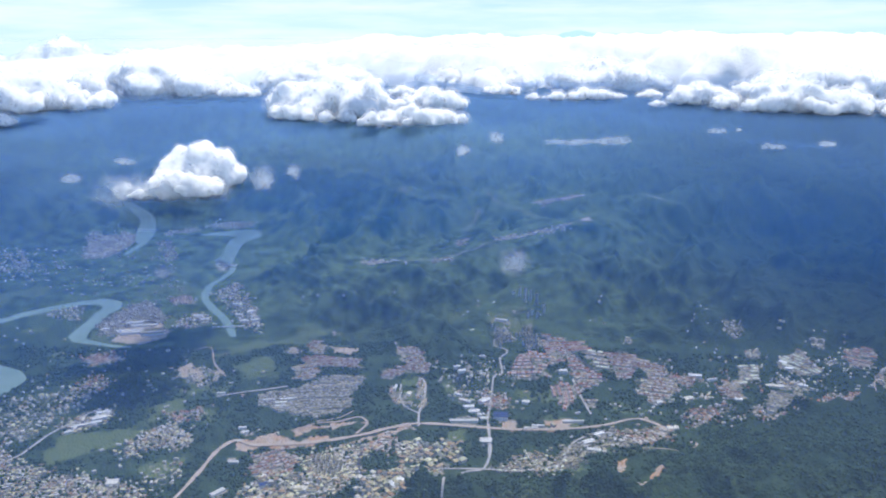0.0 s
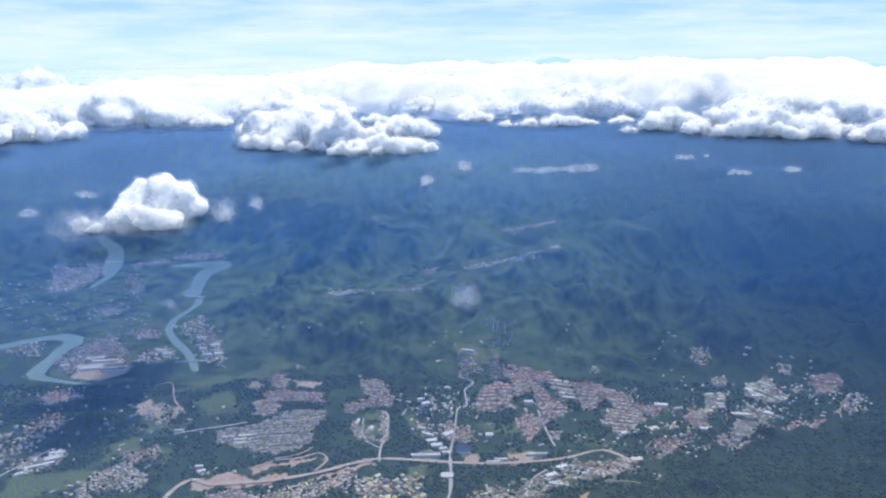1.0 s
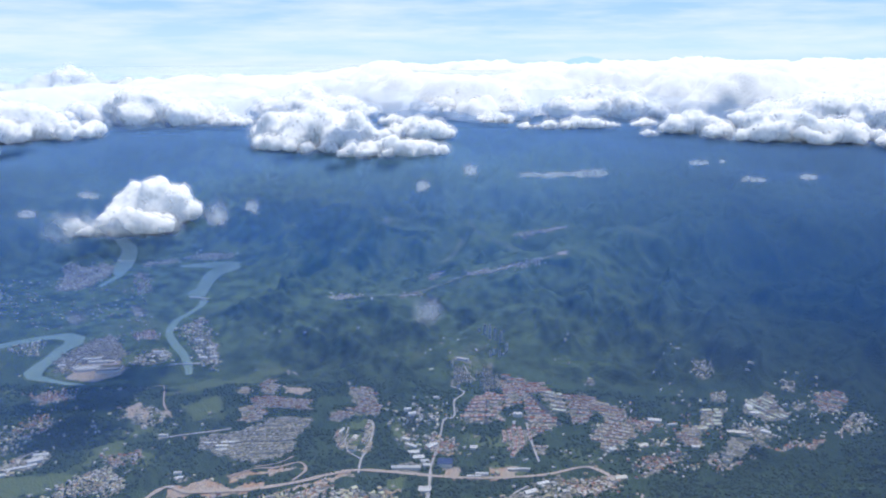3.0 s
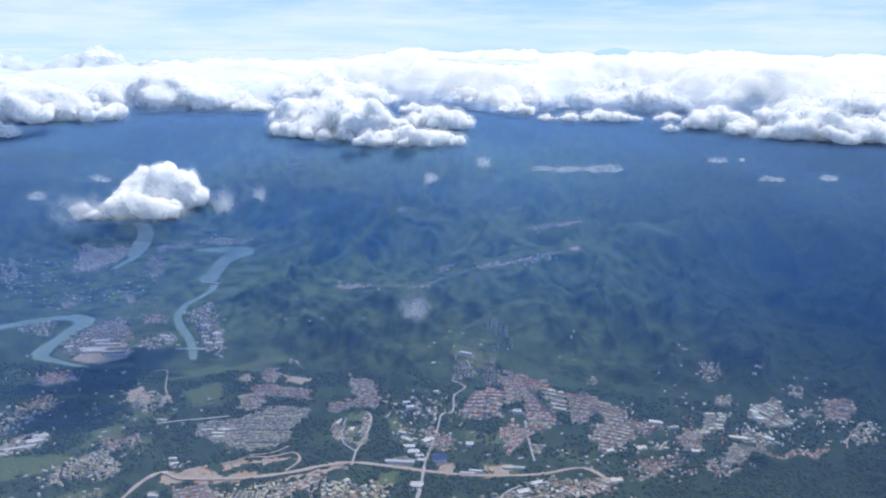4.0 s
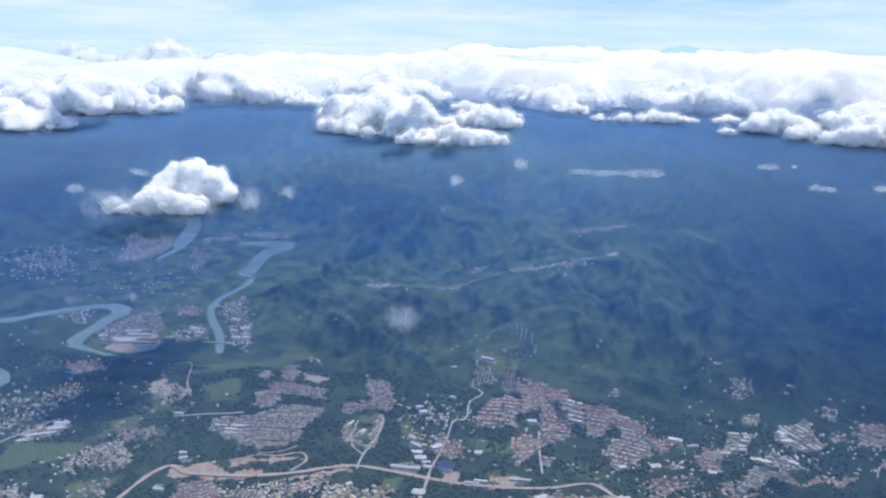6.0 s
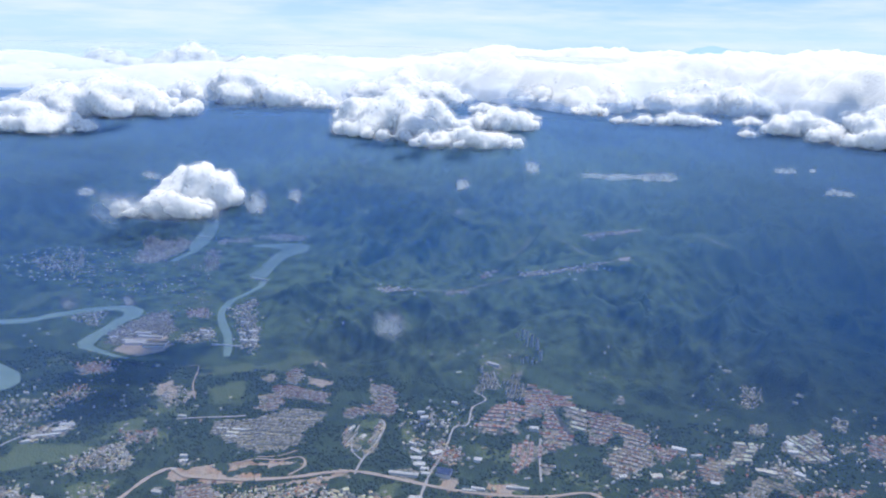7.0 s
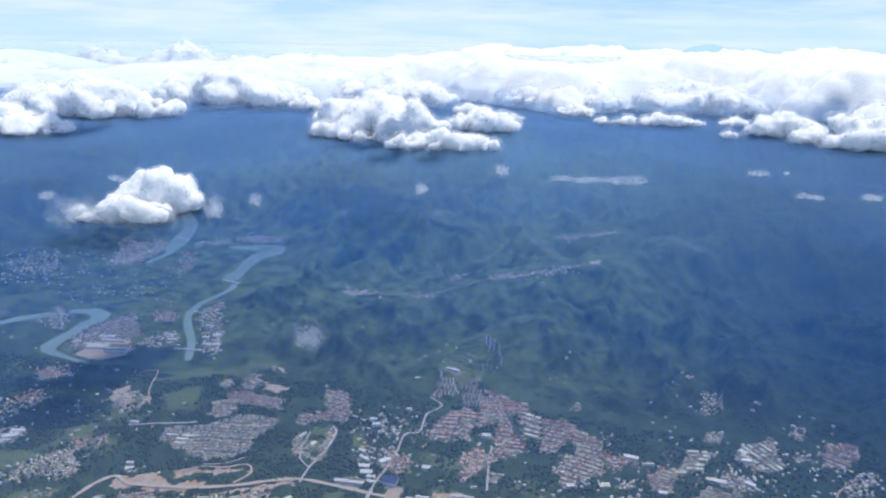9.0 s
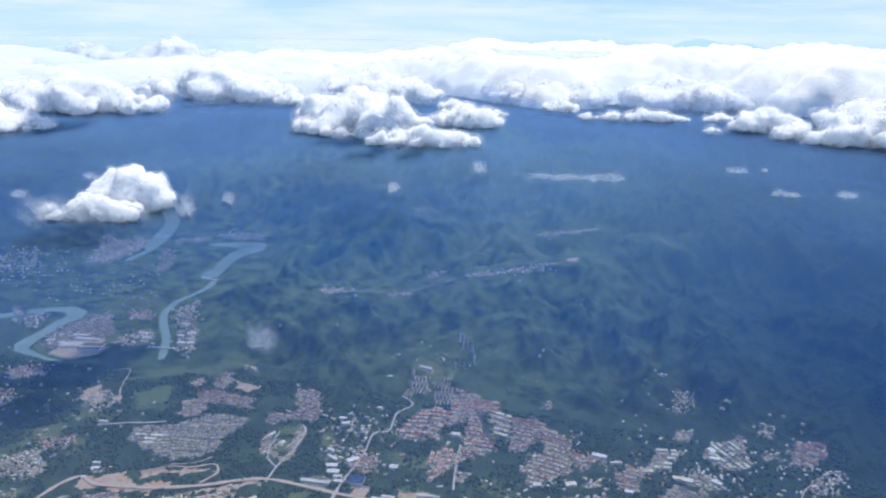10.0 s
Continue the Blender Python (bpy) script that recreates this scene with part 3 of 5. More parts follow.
shed(10, 776, 30, 4.5, 2, 2.2, "white")
shed(-374, 771, 15, 8, 30, 2.4, "white")
shed(-374, 783, 14, 5, 15, 2.2, "white")
shed(-376, 759, 18, 4.5, 30, 2, "white")
shed(-388, 753, 15, 4, 30, 2, "white")
shed(-392, 740, 9, 3.5, 30, 2, "white")
shed(-309, 648, 10, 9, 10, 2.6, "cream")
shed(49, 788, 15, 13, 0, 4.0, "blue")
shed(121, 658, 14, 4, -40, 2, "cream")
shed(-210, 636, 14, 5, 50, 2, "white")
shed(-168, 643, 12, 5, 25, 2.2, "blue")
shed(-136, 636, 24, 6, 0, 2.5, "cream")
shed(-131, 632, 20, 5, 0, 2.2, "grey")
shed(-45, 655, 16, 6, -50, 2.5, "white")
shed(-34, 645, 14, 5, -30, 2.5, "grey")
shed(-52, 643, 18, 4, -55, 2.5, "white")
shed(32, 736, 12, 9, 0, 2.2, "white")
shed(147, 752, 12, 5, 25, 2, "white")
shed(134, 736, 12, 6, 25, 2, "white")
shed(137, 719, 13, 5, -15, 2, "white")
shed(225, 765, 12, 6, 10, 2, "cream")
shed(79, 764, 14, 3, 0, 2, "white")
shed(128, 779, 16, 3, 0, 2, "white")
shed(78, 821, 8, 7, 0, 2, "white")
shed(10, 877, 14, 5, 22, 2.4, "white")
shed(2, 884, 8, 4, 22, 2.2, "white")
shed(4, 838, 9, 4, -25, 2, "white")
shed(11, 824, 14, 4, -30, 2, "white")
shed(15, 809, 12, 6, 10, 2, "white")
shed(21, 798, 12, 7, 10, 2.2, "white")
shed(33, 824, 13, 7, 40, 2.2, "white")
shed(31, 783, 8, 5, 0, 2, "white")
shed(28, 791, 8, 5, 0, 2, "white")
shed(-434, 1014, 30, 14, 14, 3, "white")
shed(-406, 1014, 30, 20, 12, 3, "grey")
shed(-444, 1047, 22, 5, 12, 2.6, "white")
shed(-427, 1037, 34, 5, 10, 2.6, "white")
shed(-453, 1016, 8, 5, 40, 2.6, "white")
shed(-475, 1022, 10, 6, 20, 2.4, "white")
shed(-365, 1076, 12, 5, 0, 2.2, "white")
shed(-352, 1062, 12, 4, 0, 2.2, "white")
shed(-314, 1107, 18, 4, 0, 2.2, "white")
shed(-307, 1078, 10, 6, 0, 2.2, "white")
shed(-290, 1078, 12, 6, 20, 2.4, "white")
shed(-279, 1054, 10, 7, 10, 2.4, "white")
shed(-293, 1056, 9, 6, 0, 2.2, "white")
shed(61, 1034, 16, 4, -15, 3, "white")
shed(258, 829, 11, 7, 20, 2.4, "cream")
shed(284, 896, 15, 6, -10, 2.6, "white")
shed(302, 888, 12, 3, 15, 2, "white")
shed(-203, 811, 12, 4, 5, 2, "white")
shed(-189, 806, 13, 3.5, 8, 2, "cream")
shed(-185, 813, 14, 3.5, 8, 2, "white")
shed(-188, 799, 11, 3.5, 8, 2, "white")
shed(403, 937, 9, 7, -45, 2, "white")
shed(404, 921, 10, 5, 0, 2, "white")
shed(364, 872, 11, 6, 0, 2, "cream")
shed(373, 870, 11, 6, -10, 2, "cream")
shed(402, 873, 10, 5, -30, 2, "white")
shed(393, 806, 26, 4, -8, 2, "cream")
shed(225, 824, 8, 6, 20, 2, "white")
shed(87, 769, 13, 3, 0, 2, "white")
shed(128, 896, 6, 10, 90, 3, "white")
shed(32, 924, 7, 3, 0, 2, "white")
shed(-210, 688, 10, 4, 0, 2, "white")
shed(-213, 745, 8, 4, 10, 2, "white")
shed(-218, 754, 8, 4, 10, 2, "white")
shed(-262, 830, 10, 3, 0, 2, "white")
shed(118, 778, 9, 3, 0, 2, "white")
shed(315, 834, 8, 5, 0, 2, "white")
TOWERS.append((90, 1104, 15))
TOWERS.append((97, 1093, 19))
TOWERS.append((104, 1087, 18))
TOWERS.append((112, 1080, 16))
TOWERS.append((119, 1052, 14))
TOWERS.append((103, 1046, 9))
TOWERS.append((97, 1040, 8))
TOWERS.append((110, 1040, 9))
TOWERS.append((82, 1112, 6))
SLABS.append(([(46, 1022), (72, 999), (75, 985), (56, 963)], 11))
SLABS.append(([(73, 1005), (95, 1014), (98, 997), (79, 993)], 10))
SLABS.append(([(84, 984), (105, 996), (110, 961), (89, 956)], 12))
SLABS.append(([(-135, 697), (-116, 700), (-101, 675), (-113, 662), (-125, 650)], 9))


def steps(*runs):
    """Coordinates in runs of (start, end, step at start, step at end)."""
    values = []
    for a, b, s0, s1 in runs:
        v = a
        while v < b - 1e-6:
            values.append(v)
            v += s0 + (s1 - s0) * (v - a) / (b - a)
    return np.array(values + [runs[-1][1]])


def mesh_from(name, verts, faces, smooth_it=True):
    """A mesh from an array of corners and an array of faces of one size."""
    faces = np.asarray(faces, np.int32)
    me = bpy.data.meshes.new(name)
    me.vertices.add(len(verts))
    me.vertices.foreach_set("co", np.asarray(verts, np.float32).ravel())
    me.loops.add(faces.size)
    me.loops.foreach_set("vertex_index", faces.ravel())
    me.polygons.add(len(faces))
    me.polygons.foreach_set("loop_start", np.arange(0, faces.size, faces.shape[1], dtype=np.int32))
    me.polygons.foreach_set("use_smooth", np.full(len(faces), smooth_it))
    me.update()
    me.validate()
    return me


def inside(x, y, corners):
    """Whether places lie in a polygon."""
    hit = np.zeros(np.shape(x), bool)
    for (ax, ay), (bx, by) in zip(corners, corners[1:] + corners[:1]):
        if ay != by:
            hit ^= ((ay > y) != (by > y)) & (x < (bx - ax) * (y - ay) / (by - ay) + ax)
    return hit


def make_land():
    xs = steps((-6000, -950, 420, 6), (-950, -560, 6, 2.7), (-560, 620, 2.9, 3.0), (620, 1100, 3.1, 8), (1100, 6000, 8, 420))
    ys = steps((-3000, 540, 300, 8), (540, 1250, 2.6, 3.0), (1250, 1800, 3.1, 6), (1800, 4950, 7, 36))
    x, y = np.meshgrid(xs, ys)
    x, y = x.ravel(), y.ravel()
    z = land(x, y)
    n = np.arange(len(xs) * len(ys)).reshape(len(ys), len(xs))
    quads = np.stack([n[:-1, :-1], n[:-1, 1:], n[1:, 1:], n[1:, :-1]], -1).reshape(-1, 4)
    me = mesh_from("ground", np.stack([x, y, z], -1), quads)
    cover = np.zeros((len(x), 4), np.float32)
    paint_cover(x, y, cover)
    layer = me.color_attributes.new("cover", "FLOAT_COLOR", "POINT")
    layer.data.foreach_set("color", cover.ravel())
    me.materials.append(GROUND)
    return tagged(new("ground", me), "wooded hills and valley floor with fields and bare earth", "ground", kind="structure")


def ribbon(line, z=None, lift=0.0, every=4.0, wobble=0.0):
    """A flat band along x, y, half-width points, level at z or laid on the land. Returns corners and faces."""
    pts = np.array(line, float)
    # a rounded line through the points
    fine = []
    for i in range(len(pts) - 1):
        p0, p1, p2, p3 = pts[max(i - 1, 0)], pts[i], pts[i + 1], pts[min(i + 2, len(pts) - 1)]
        count = max(2, int(np.hypot(*(p2 - p1)[:2]) / every))
        for s in np.arange(count) / count:
            fine.append(0.5 * (2 * p1 + (p2 - p0) * s + (2 * p0 - 5 * p1 + 4 * p2 - p3) * s * s + (3 * p1 - p0 - 3 * p2 + p3) * s ** 3))
    fine = np.array(fine + [pts[-1]])
    way = np.gradient(fine[:, :2], axis=0)
    way /= np.linalg.norm(way, axis=1)[:, None]
    side = np.stack([-way[:, 1], way[:, 0]], -1)
    half = fine[:, 2:3]
    if wobble:
        half = half * (1 + wobble * (value_noise(np.arange(len(fine)) / 3.0, np.zeros(len(fine)), 11)[:, None] - 0.5))
    rows = [fine[:, :2] + side * half * f for f in (-1, -0.33, 0.33, 1)]
    verts = np.concatenate([np.c_[r, np.full(len(r), z) if z is not None else land(r[:, 0], r[:, 1], False) + lift] for r in rows])
    n = len(fine)
    faces = [(c * n + i, (c + 1) * n + i, (c + 1) * n + i + 1, c * n + i + 1) for c in range(3) for i in range(n - 1)]
    return verts, np.array(faces)[:, ::-1]


def paint_cover(x, y, cover):
    """Where the ground is built up (red), grassy (green) or bare (blue)."""
    gx, gy = x, y
    x = gx + 14 * (value_noise(gx / 17, gy / 17, 41) - 0.5) + 7 * (value_noise(gx / 6, gy / 6, 42) - 0.5)
    y = gy + 14 * (value_noise(gx / 17, gy / 17, 43) - 0.5) + 7 * (value_noise(gx / 6, gy / 6, 44) - 0.5)
    for outline, *_ in ESTATES:
        cover[inside(x, y, outline), 0] = 0.62
    for outline, room, *_ in VILLAGES:
        hit = inside(x, y, outline)
        cover[hit, 0] = np.maximum(cover[hit, 0], 0.75 - min(room, 100) / 160)
    for outline, _ in SLABS:
        cover[inside(x, y, outline), 0] = 0.5
    for x0, y0, length, width, *_ in SHEDS:
        cover[np.hypot(x - x0, y - y0) < 0.4 * (length + width), 0] = 0.6
    for outline in MEADOWS:
        cover[inside(x, y, outline), 1] = 0.8
    for outline in BARE:
        cover[inside(x, y, outline), 2] = 0.8
    # rough pasture here and there on the valley floor
    near = (x > -700) & (x < 650) & (y > 550) & (y < 1300)
    patch = smooth(0.62, 0.76, value_noise(x / 38, y / 30, 21)) * smooth(0.45, 0.6, value_noise(x / 140, y / 120, 22)) * (1 - smooth(6, 22, land(gx, gy, False))) * (1 - 0.7 * smooth(100, 350, x))
    cover[near, 1] = np.maximum(cover[near, 1], 0.66 * patch[near])


ground = make_land()
for river, line in RIVERS.items():
    wide = [(px, py, half + 1.5) for px, py, half in line]
    me = mesh_from("water", *ribbon(wide, z=0.4))
    me.materials.append(WATER)
    tagged(new("water", me), "pale green-grey river water between low banks", "river", kind="structure")


def make_haze_layer():
    """Hazy air, painted in as tinted sheets: a sheet that rises with the hills, and the top of the haze under the
    clouds.
    """
    xs, ys = steps((-4900, 4900, 70, 70)), steps((-2900, 4900, 50, 50))
    x, y = np.meshgrid(xs, ys)
    x, y = x.ravel(), y.ravel()
    tops = np.max([land(x + dx, y + dy, False) for dx in (-80, -60, -40, -20, 0, 20, 40, 60, 80) for dy in (-60, -45, -30, -15, 0, 15, 30, 45, 60)], 0).reshape(len(ys), len(xs))
    for _ in range(3):
        ring_of = np.pad(tops, 1, mode="edge")
        tops = (ring_of[:-2, 1:-1] + ring_of[2:, 1:-1] + ring_of[1:-1, :-2] + ring_of[1:-1, 2:] + 2 * tops) / 6
    low = np.clip(tops.ravel() + 20, 24, 196)
    n = np.arange(len(xs) * len(ys)).reshape(len(ys), len(xs))
    quads = np.stack([n[:-1, :-1], n[:-1, 1:], n[1:, 1:], n[1:, :-1]], -1).reshape(-1, 4)
    out = np.hypot(x - 140, y - 50)
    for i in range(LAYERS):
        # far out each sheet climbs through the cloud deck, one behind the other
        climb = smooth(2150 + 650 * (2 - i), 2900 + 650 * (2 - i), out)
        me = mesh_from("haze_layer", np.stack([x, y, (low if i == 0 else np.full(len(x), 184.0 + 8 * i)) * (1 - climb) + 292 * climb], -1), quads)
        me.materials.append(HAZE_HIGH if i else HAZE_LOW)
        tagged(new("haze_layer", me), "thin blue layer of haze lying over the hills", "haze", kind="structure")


make_haze_layer()


def ring(name, radius, low, high, material, label):
    """A distant upright band round the north of the place."""
    a = np.radians(np.linspace(-75, 75, 91))
    hs = np.linspace(low, high, 9)
    verts = np.array([(radius * math.sin(v), radius * math.cos(v), h) for h in hs for v in a])
    n = np.arange(len(verts)).reshape(len(hs), len(a))
    quads = np.stack([n[:-1, :-1], n[:-1, 1:], n[1:, 1:], n[1:, :-1]], -1).reshape(-1, 4)
    me = mesh_from(name, verts, quads)
    me.materials.append(material)
    return tagged(new(name, me), label, "sky", kind="structure")


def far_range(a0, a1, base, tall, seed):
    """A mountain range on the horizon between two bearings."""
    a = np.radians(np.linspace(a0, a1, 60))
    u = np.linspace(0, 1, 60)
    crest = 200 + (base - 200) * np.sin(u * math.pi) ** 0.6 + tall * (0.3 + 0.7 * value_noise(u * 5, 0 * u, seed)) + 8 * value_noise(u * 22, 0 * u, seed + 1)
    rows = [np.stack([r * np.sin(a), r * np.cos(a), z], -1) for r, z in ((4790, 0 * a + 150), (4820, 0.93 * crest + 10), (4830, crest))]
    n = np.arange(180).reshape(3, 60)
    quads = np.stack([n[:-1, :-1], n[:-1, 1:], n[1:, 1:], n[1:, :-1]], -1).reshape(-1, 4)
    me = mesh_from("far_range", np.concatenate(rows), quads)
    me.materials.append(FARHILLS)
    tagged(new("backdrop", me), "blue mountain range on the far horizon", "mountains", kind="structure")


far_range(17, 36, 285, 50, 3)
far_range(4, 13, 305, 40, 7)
ring("backdrop", 4880, -60, 930, SKYFAR, "pale blue hazy sky with thin white streaks")


# ---- clouds ----
def ball(level):
    bm = bmesh.new()
    bmesh.ops.create_icosphere(bm, subdivisions=level, radius=1)
    bm.verts.index_update()
    shape = np.array([v.co for v in bm.verts]), np.array([[v.index for v in f.verts] for f in bm.faces])
    bm.free()
    return shape


BALLS = {level: ball(level) for level in (1, 2, 3, 4)}


def spread(rng, hosts, each, out, small, large, upward=0.95):
    """Smaller balls sitting on larger ones; rows are x, y, z, radius."""
    host = np.repeat(hosts, each, axis=0)
    way = rng.standard_normal((len(host), 3))
    way /= np.linalg.norm(way, axis=1)[:, None]
    way[:, 2] = 0.25 + np.where(rng.random(len(host)) < upward, np.abs(way[:, 2]), way[:, 2])
    at = host[:, :3] + way * host[:, 3:] * out
    return np.c_[at, host[:, 3] * rng.uniform(small, large, len(host))]


def heap(rx, ry, top, seed, turn=0.0, peak=(0.0, 0.0), fine=True):
    """Balls of a cloud rx by ry across and top high: a few large ones, billows on them, small ones on those."""
    rng = np.random.default_rng(seed)
    ca, sa = math.cos(radians(turn)), math.sin(radians(turn))
    big = min((0.40 if fine else 0.30) * top, 0.7 * ry)
    many = max(7, int(3.0 * rx * ry / big ** 2))
    a, r = rng.uniform(0, 2 * math.pi, many), np.sqrt(rng.random(many))
    qx, qy = r * np.cos(a), r * np.sin(a)
    qx[0], qy[0] = peak
    off = np.minimum(1, np.hypot(qx - peak[0], qy - peak[1]) / 1.15)
    rise = top * (1 - off ** 2) ** 0.7 * rng.uniform(0.6, 0.93, many)
    rise[0] = 0.9 * top
    size = np.maximum(big * rng.uniform(0.6, 1.05, many) * (0.4 + 0.6 * rise / top), 0.16 * top)
    size[0] = 1.1 * big
    edge = 1 + 0.2 * (value_noise(a * 2.2, r * 0, seed % 83) - 0.5)
    cx, cy = (qx * rx * ca - qy * ry * sa) * edge, (qx * rx * sa + qy * ry * ca) * edge
    first = []
    for x, y, z, s in zip(cx, cy, rise - size, size):
        first.append((x, y, max(z, 0.25 * s), s))
        while z > 1.0 * s:
            z -= 0.9 * s
            s *= 1.06
            first.append((x + rng.uniform(-0.3, 0.3) * s, y + rng.uniform(-0.3, 0.3) * s, max(z, 0.3 * s), s))
    first = np.array(first)
    second = spread(rng, first, 7, 0.7, 0.34, 0.62)
    third = spread(rng, second, 3, 0.75, 0.3, 0.55)
    return first, second, third


BILLOWS = {}


def billow(size):
    key = round(size, 1)
    if key not in BILLOWS:
        t = bpy.data.textures.new("billow", "CLOUDS")
        t.noise_scale, t.noise_depth = key, 3
        BILLOWS[key] = t
    return BILLOWS[key]


def cloud_body(rx, ry, top, seed, grain, turn, peak):
    """The dense heart of a cloud, as overlapping balls."""
    fine = grain < 8
    heaps = heap(rx, ry, top, seed, turn, peak, fine)
    verts, faces, n = [], [], 0
    for rows, level in zip(heaps, (3, 2, 1)):
        shape, tris = BALLS[level]
        if level == 1 and not fine:
            break
        v = shape[None] * rows[:, None, 3:] * np.array([1.1, 1.1, 0.95]) + rows[:, None, :3]
        verts.append(v.reshape(-1, 3))
        faces.append((tris[None] + n + len(shape) * np.arange(len(rows))[:, None, None]).reshape(-1, 3))
        n += len(rows) * len(shape)
    v = np.concatenate(verts)
    v[:, 2] = np.where(v[:, 2] < 0, v[:, 2] * 0.35, v[:, 2])
    body = mesh_from("cloud", v, np.concatenate(faces))
    body.materials.append(CLOUD)
    return body


def bake_skin(body, grain):
    """One closed skin over the balls of a cloud."""
    ob = new("skin", body)
    skin = ob.modifiers.new("skin", "REMESH")
    skin.mode, skin.voxel_size, skin.use_smooth_shade = "VOXEL", grain * 1.25, True
    soft = ob.modifiers.new("soft", "SMOOTH")
    soft.iterations, soft.factor = 22, 0.5
    for size, strength in ((18.0, 3.2), (7.0, 1.9), (3.2, 1.0)):
        lump = ob.modifiers.new("billow", "DISPLACE")
        lump.texture = billow(size * max(1.0, grain / 2.0))
        lump.texture_coords, lump.strength, lump.mid_level = "LOCAL", grain * strength, 0.5
    done = bpy.data.meshes.new_from_object(ob.evaluated_get(bpy.context.evaluated_depsgraph_get()))
    bpy.data.objects.remove(ob)
    done.name = "cloud"
    return done


def shell(body, out, grain):
    """A thin outer skin of a cloud, full of gaps."""
    count = len(body.vertices)
    at, way = np.empty(count * 3, np.float32), np.empty(count * 3, np.float32)
    body.vertices.foreach_get("co", at)
    body.vertices.foreach_get("normal", way)
    me = body.copy()
    lump = value_noise(at[0::3] / (grain * 5) + at[2::3] / (grain * 3), at[1::3] / (grain * 5), 71)
    me.vertices.foreach_set("co", at + way * np.repeat(out * (0.3 + 1.4 * lump), 3).astype(np.float32))
    me.materials.clear()
    me.materials.append(MIST)
    me.update()
    return me


def cloud(x, y, base, rx, ry, top, seed, grain=3.0, turn=0.0, peak=(0.0, 0.0), label="heaped white cloud with a flat pale grey base"):
    skin = bake_skin(cloud_body(rx, ry, top, seed, grain, turn, peak), grain)
    ob = tagged(new("cloud", skin), label, "cloud", "clouds")
    ob.location = (x, y, base)
    tagged(new("mist", shell(skin, 1.6 * grain, grain)), "thin ragged mist round the cloud", kind="stuff").parent = ob
    return ob


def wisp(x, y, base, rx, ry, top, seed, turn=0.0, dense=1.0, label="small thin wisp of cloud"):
    """A thin cloud: a few open caps bulging towards the flight path, one behind the other, their opacity thinning out
    towards their rims.
    """
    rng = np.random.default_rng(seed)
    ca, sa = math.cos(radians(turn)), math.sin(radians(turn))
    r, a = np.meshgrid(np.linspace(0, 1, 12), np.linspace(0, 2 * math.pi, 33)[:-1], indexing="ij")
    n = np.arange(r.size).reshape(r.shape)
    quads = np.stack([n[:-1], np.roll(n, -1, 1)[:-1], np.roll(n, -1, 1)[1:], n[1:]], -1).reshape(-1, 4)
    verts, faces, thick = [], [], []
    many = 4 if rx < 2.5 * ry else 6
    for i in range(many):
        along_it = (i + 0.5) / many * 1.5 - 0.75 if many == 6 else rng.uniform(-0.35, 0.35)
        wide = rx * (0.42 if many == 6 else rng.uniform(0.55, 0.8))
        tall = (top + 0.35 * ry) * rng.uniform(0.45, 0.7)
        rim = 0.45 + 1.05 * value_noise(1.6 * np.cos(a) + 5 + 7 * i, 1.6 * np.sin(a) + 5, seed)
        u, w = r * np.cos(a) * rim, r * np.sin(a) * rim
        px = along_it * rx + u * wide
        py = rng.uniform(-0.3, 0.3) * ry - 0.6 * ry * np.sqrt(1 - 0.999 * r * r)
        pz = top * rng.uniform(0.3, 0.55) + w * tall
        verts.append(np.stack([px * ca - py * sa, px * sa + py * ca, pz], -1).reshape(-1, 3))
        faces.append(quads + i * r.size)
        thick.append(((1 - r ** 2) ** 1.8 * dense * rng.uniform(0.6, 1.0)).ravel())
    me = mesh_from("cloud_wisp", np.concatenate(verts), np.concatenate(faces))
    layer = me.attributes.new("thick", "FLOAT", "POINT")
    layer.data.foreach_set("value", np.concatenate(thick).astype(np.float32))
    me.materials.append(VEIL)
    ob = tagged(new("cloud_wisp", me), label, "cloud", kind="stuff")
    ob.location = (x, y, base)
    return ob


BASE = 205
cloud(-331, 1012, BASE - 2, 56, 30, 54, 1, 1.5, 10, (0.1, 0.2), label="bright heaped cloud floating over the river valley")
cloud(-348, 962, BASE - 2, 70, 24, 31, 12, 1.5, 8, (0.1, 0), label="low ragged cloud lobe below a heaped cloud")
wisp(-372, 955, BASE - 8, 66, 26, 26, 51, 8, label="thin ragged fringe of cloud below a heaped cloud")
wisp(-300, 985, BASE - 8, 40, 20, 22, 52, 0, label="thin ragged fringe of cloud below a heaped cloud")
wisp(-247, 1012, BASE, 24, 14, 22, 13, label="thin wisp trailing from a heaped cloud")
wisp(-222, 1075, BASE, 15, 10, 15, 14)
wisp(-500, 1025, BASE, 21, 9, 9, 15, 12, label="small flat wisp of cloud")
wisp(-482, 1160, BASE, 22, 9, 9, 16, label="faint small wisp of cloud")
cloud(-270, 1790, BASE, 160, 120, 86, 2, 3.8, -14, (-0.1, 0.2))
cloud(-95, 1640, BASE, 110, 44, 38, 17, 3.2, 8, (0, 0))
cloud(-70, 1960, BASE, 90, 60, 50, 18, 3.4, 0, (0, 0))
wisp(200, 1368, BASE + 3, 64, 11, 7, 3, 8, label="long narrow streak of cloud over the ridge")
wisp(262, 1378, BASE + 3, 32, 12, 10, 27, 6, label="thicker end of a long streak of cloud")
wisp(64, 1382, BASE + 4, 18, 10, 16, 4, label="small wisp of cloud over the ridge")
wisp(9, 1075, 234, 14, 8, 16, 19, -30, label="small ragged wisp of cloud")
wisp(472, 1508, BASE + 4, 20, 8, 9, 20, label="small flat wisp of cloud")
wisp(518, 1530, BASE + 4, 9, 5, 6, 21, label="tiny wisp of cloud")
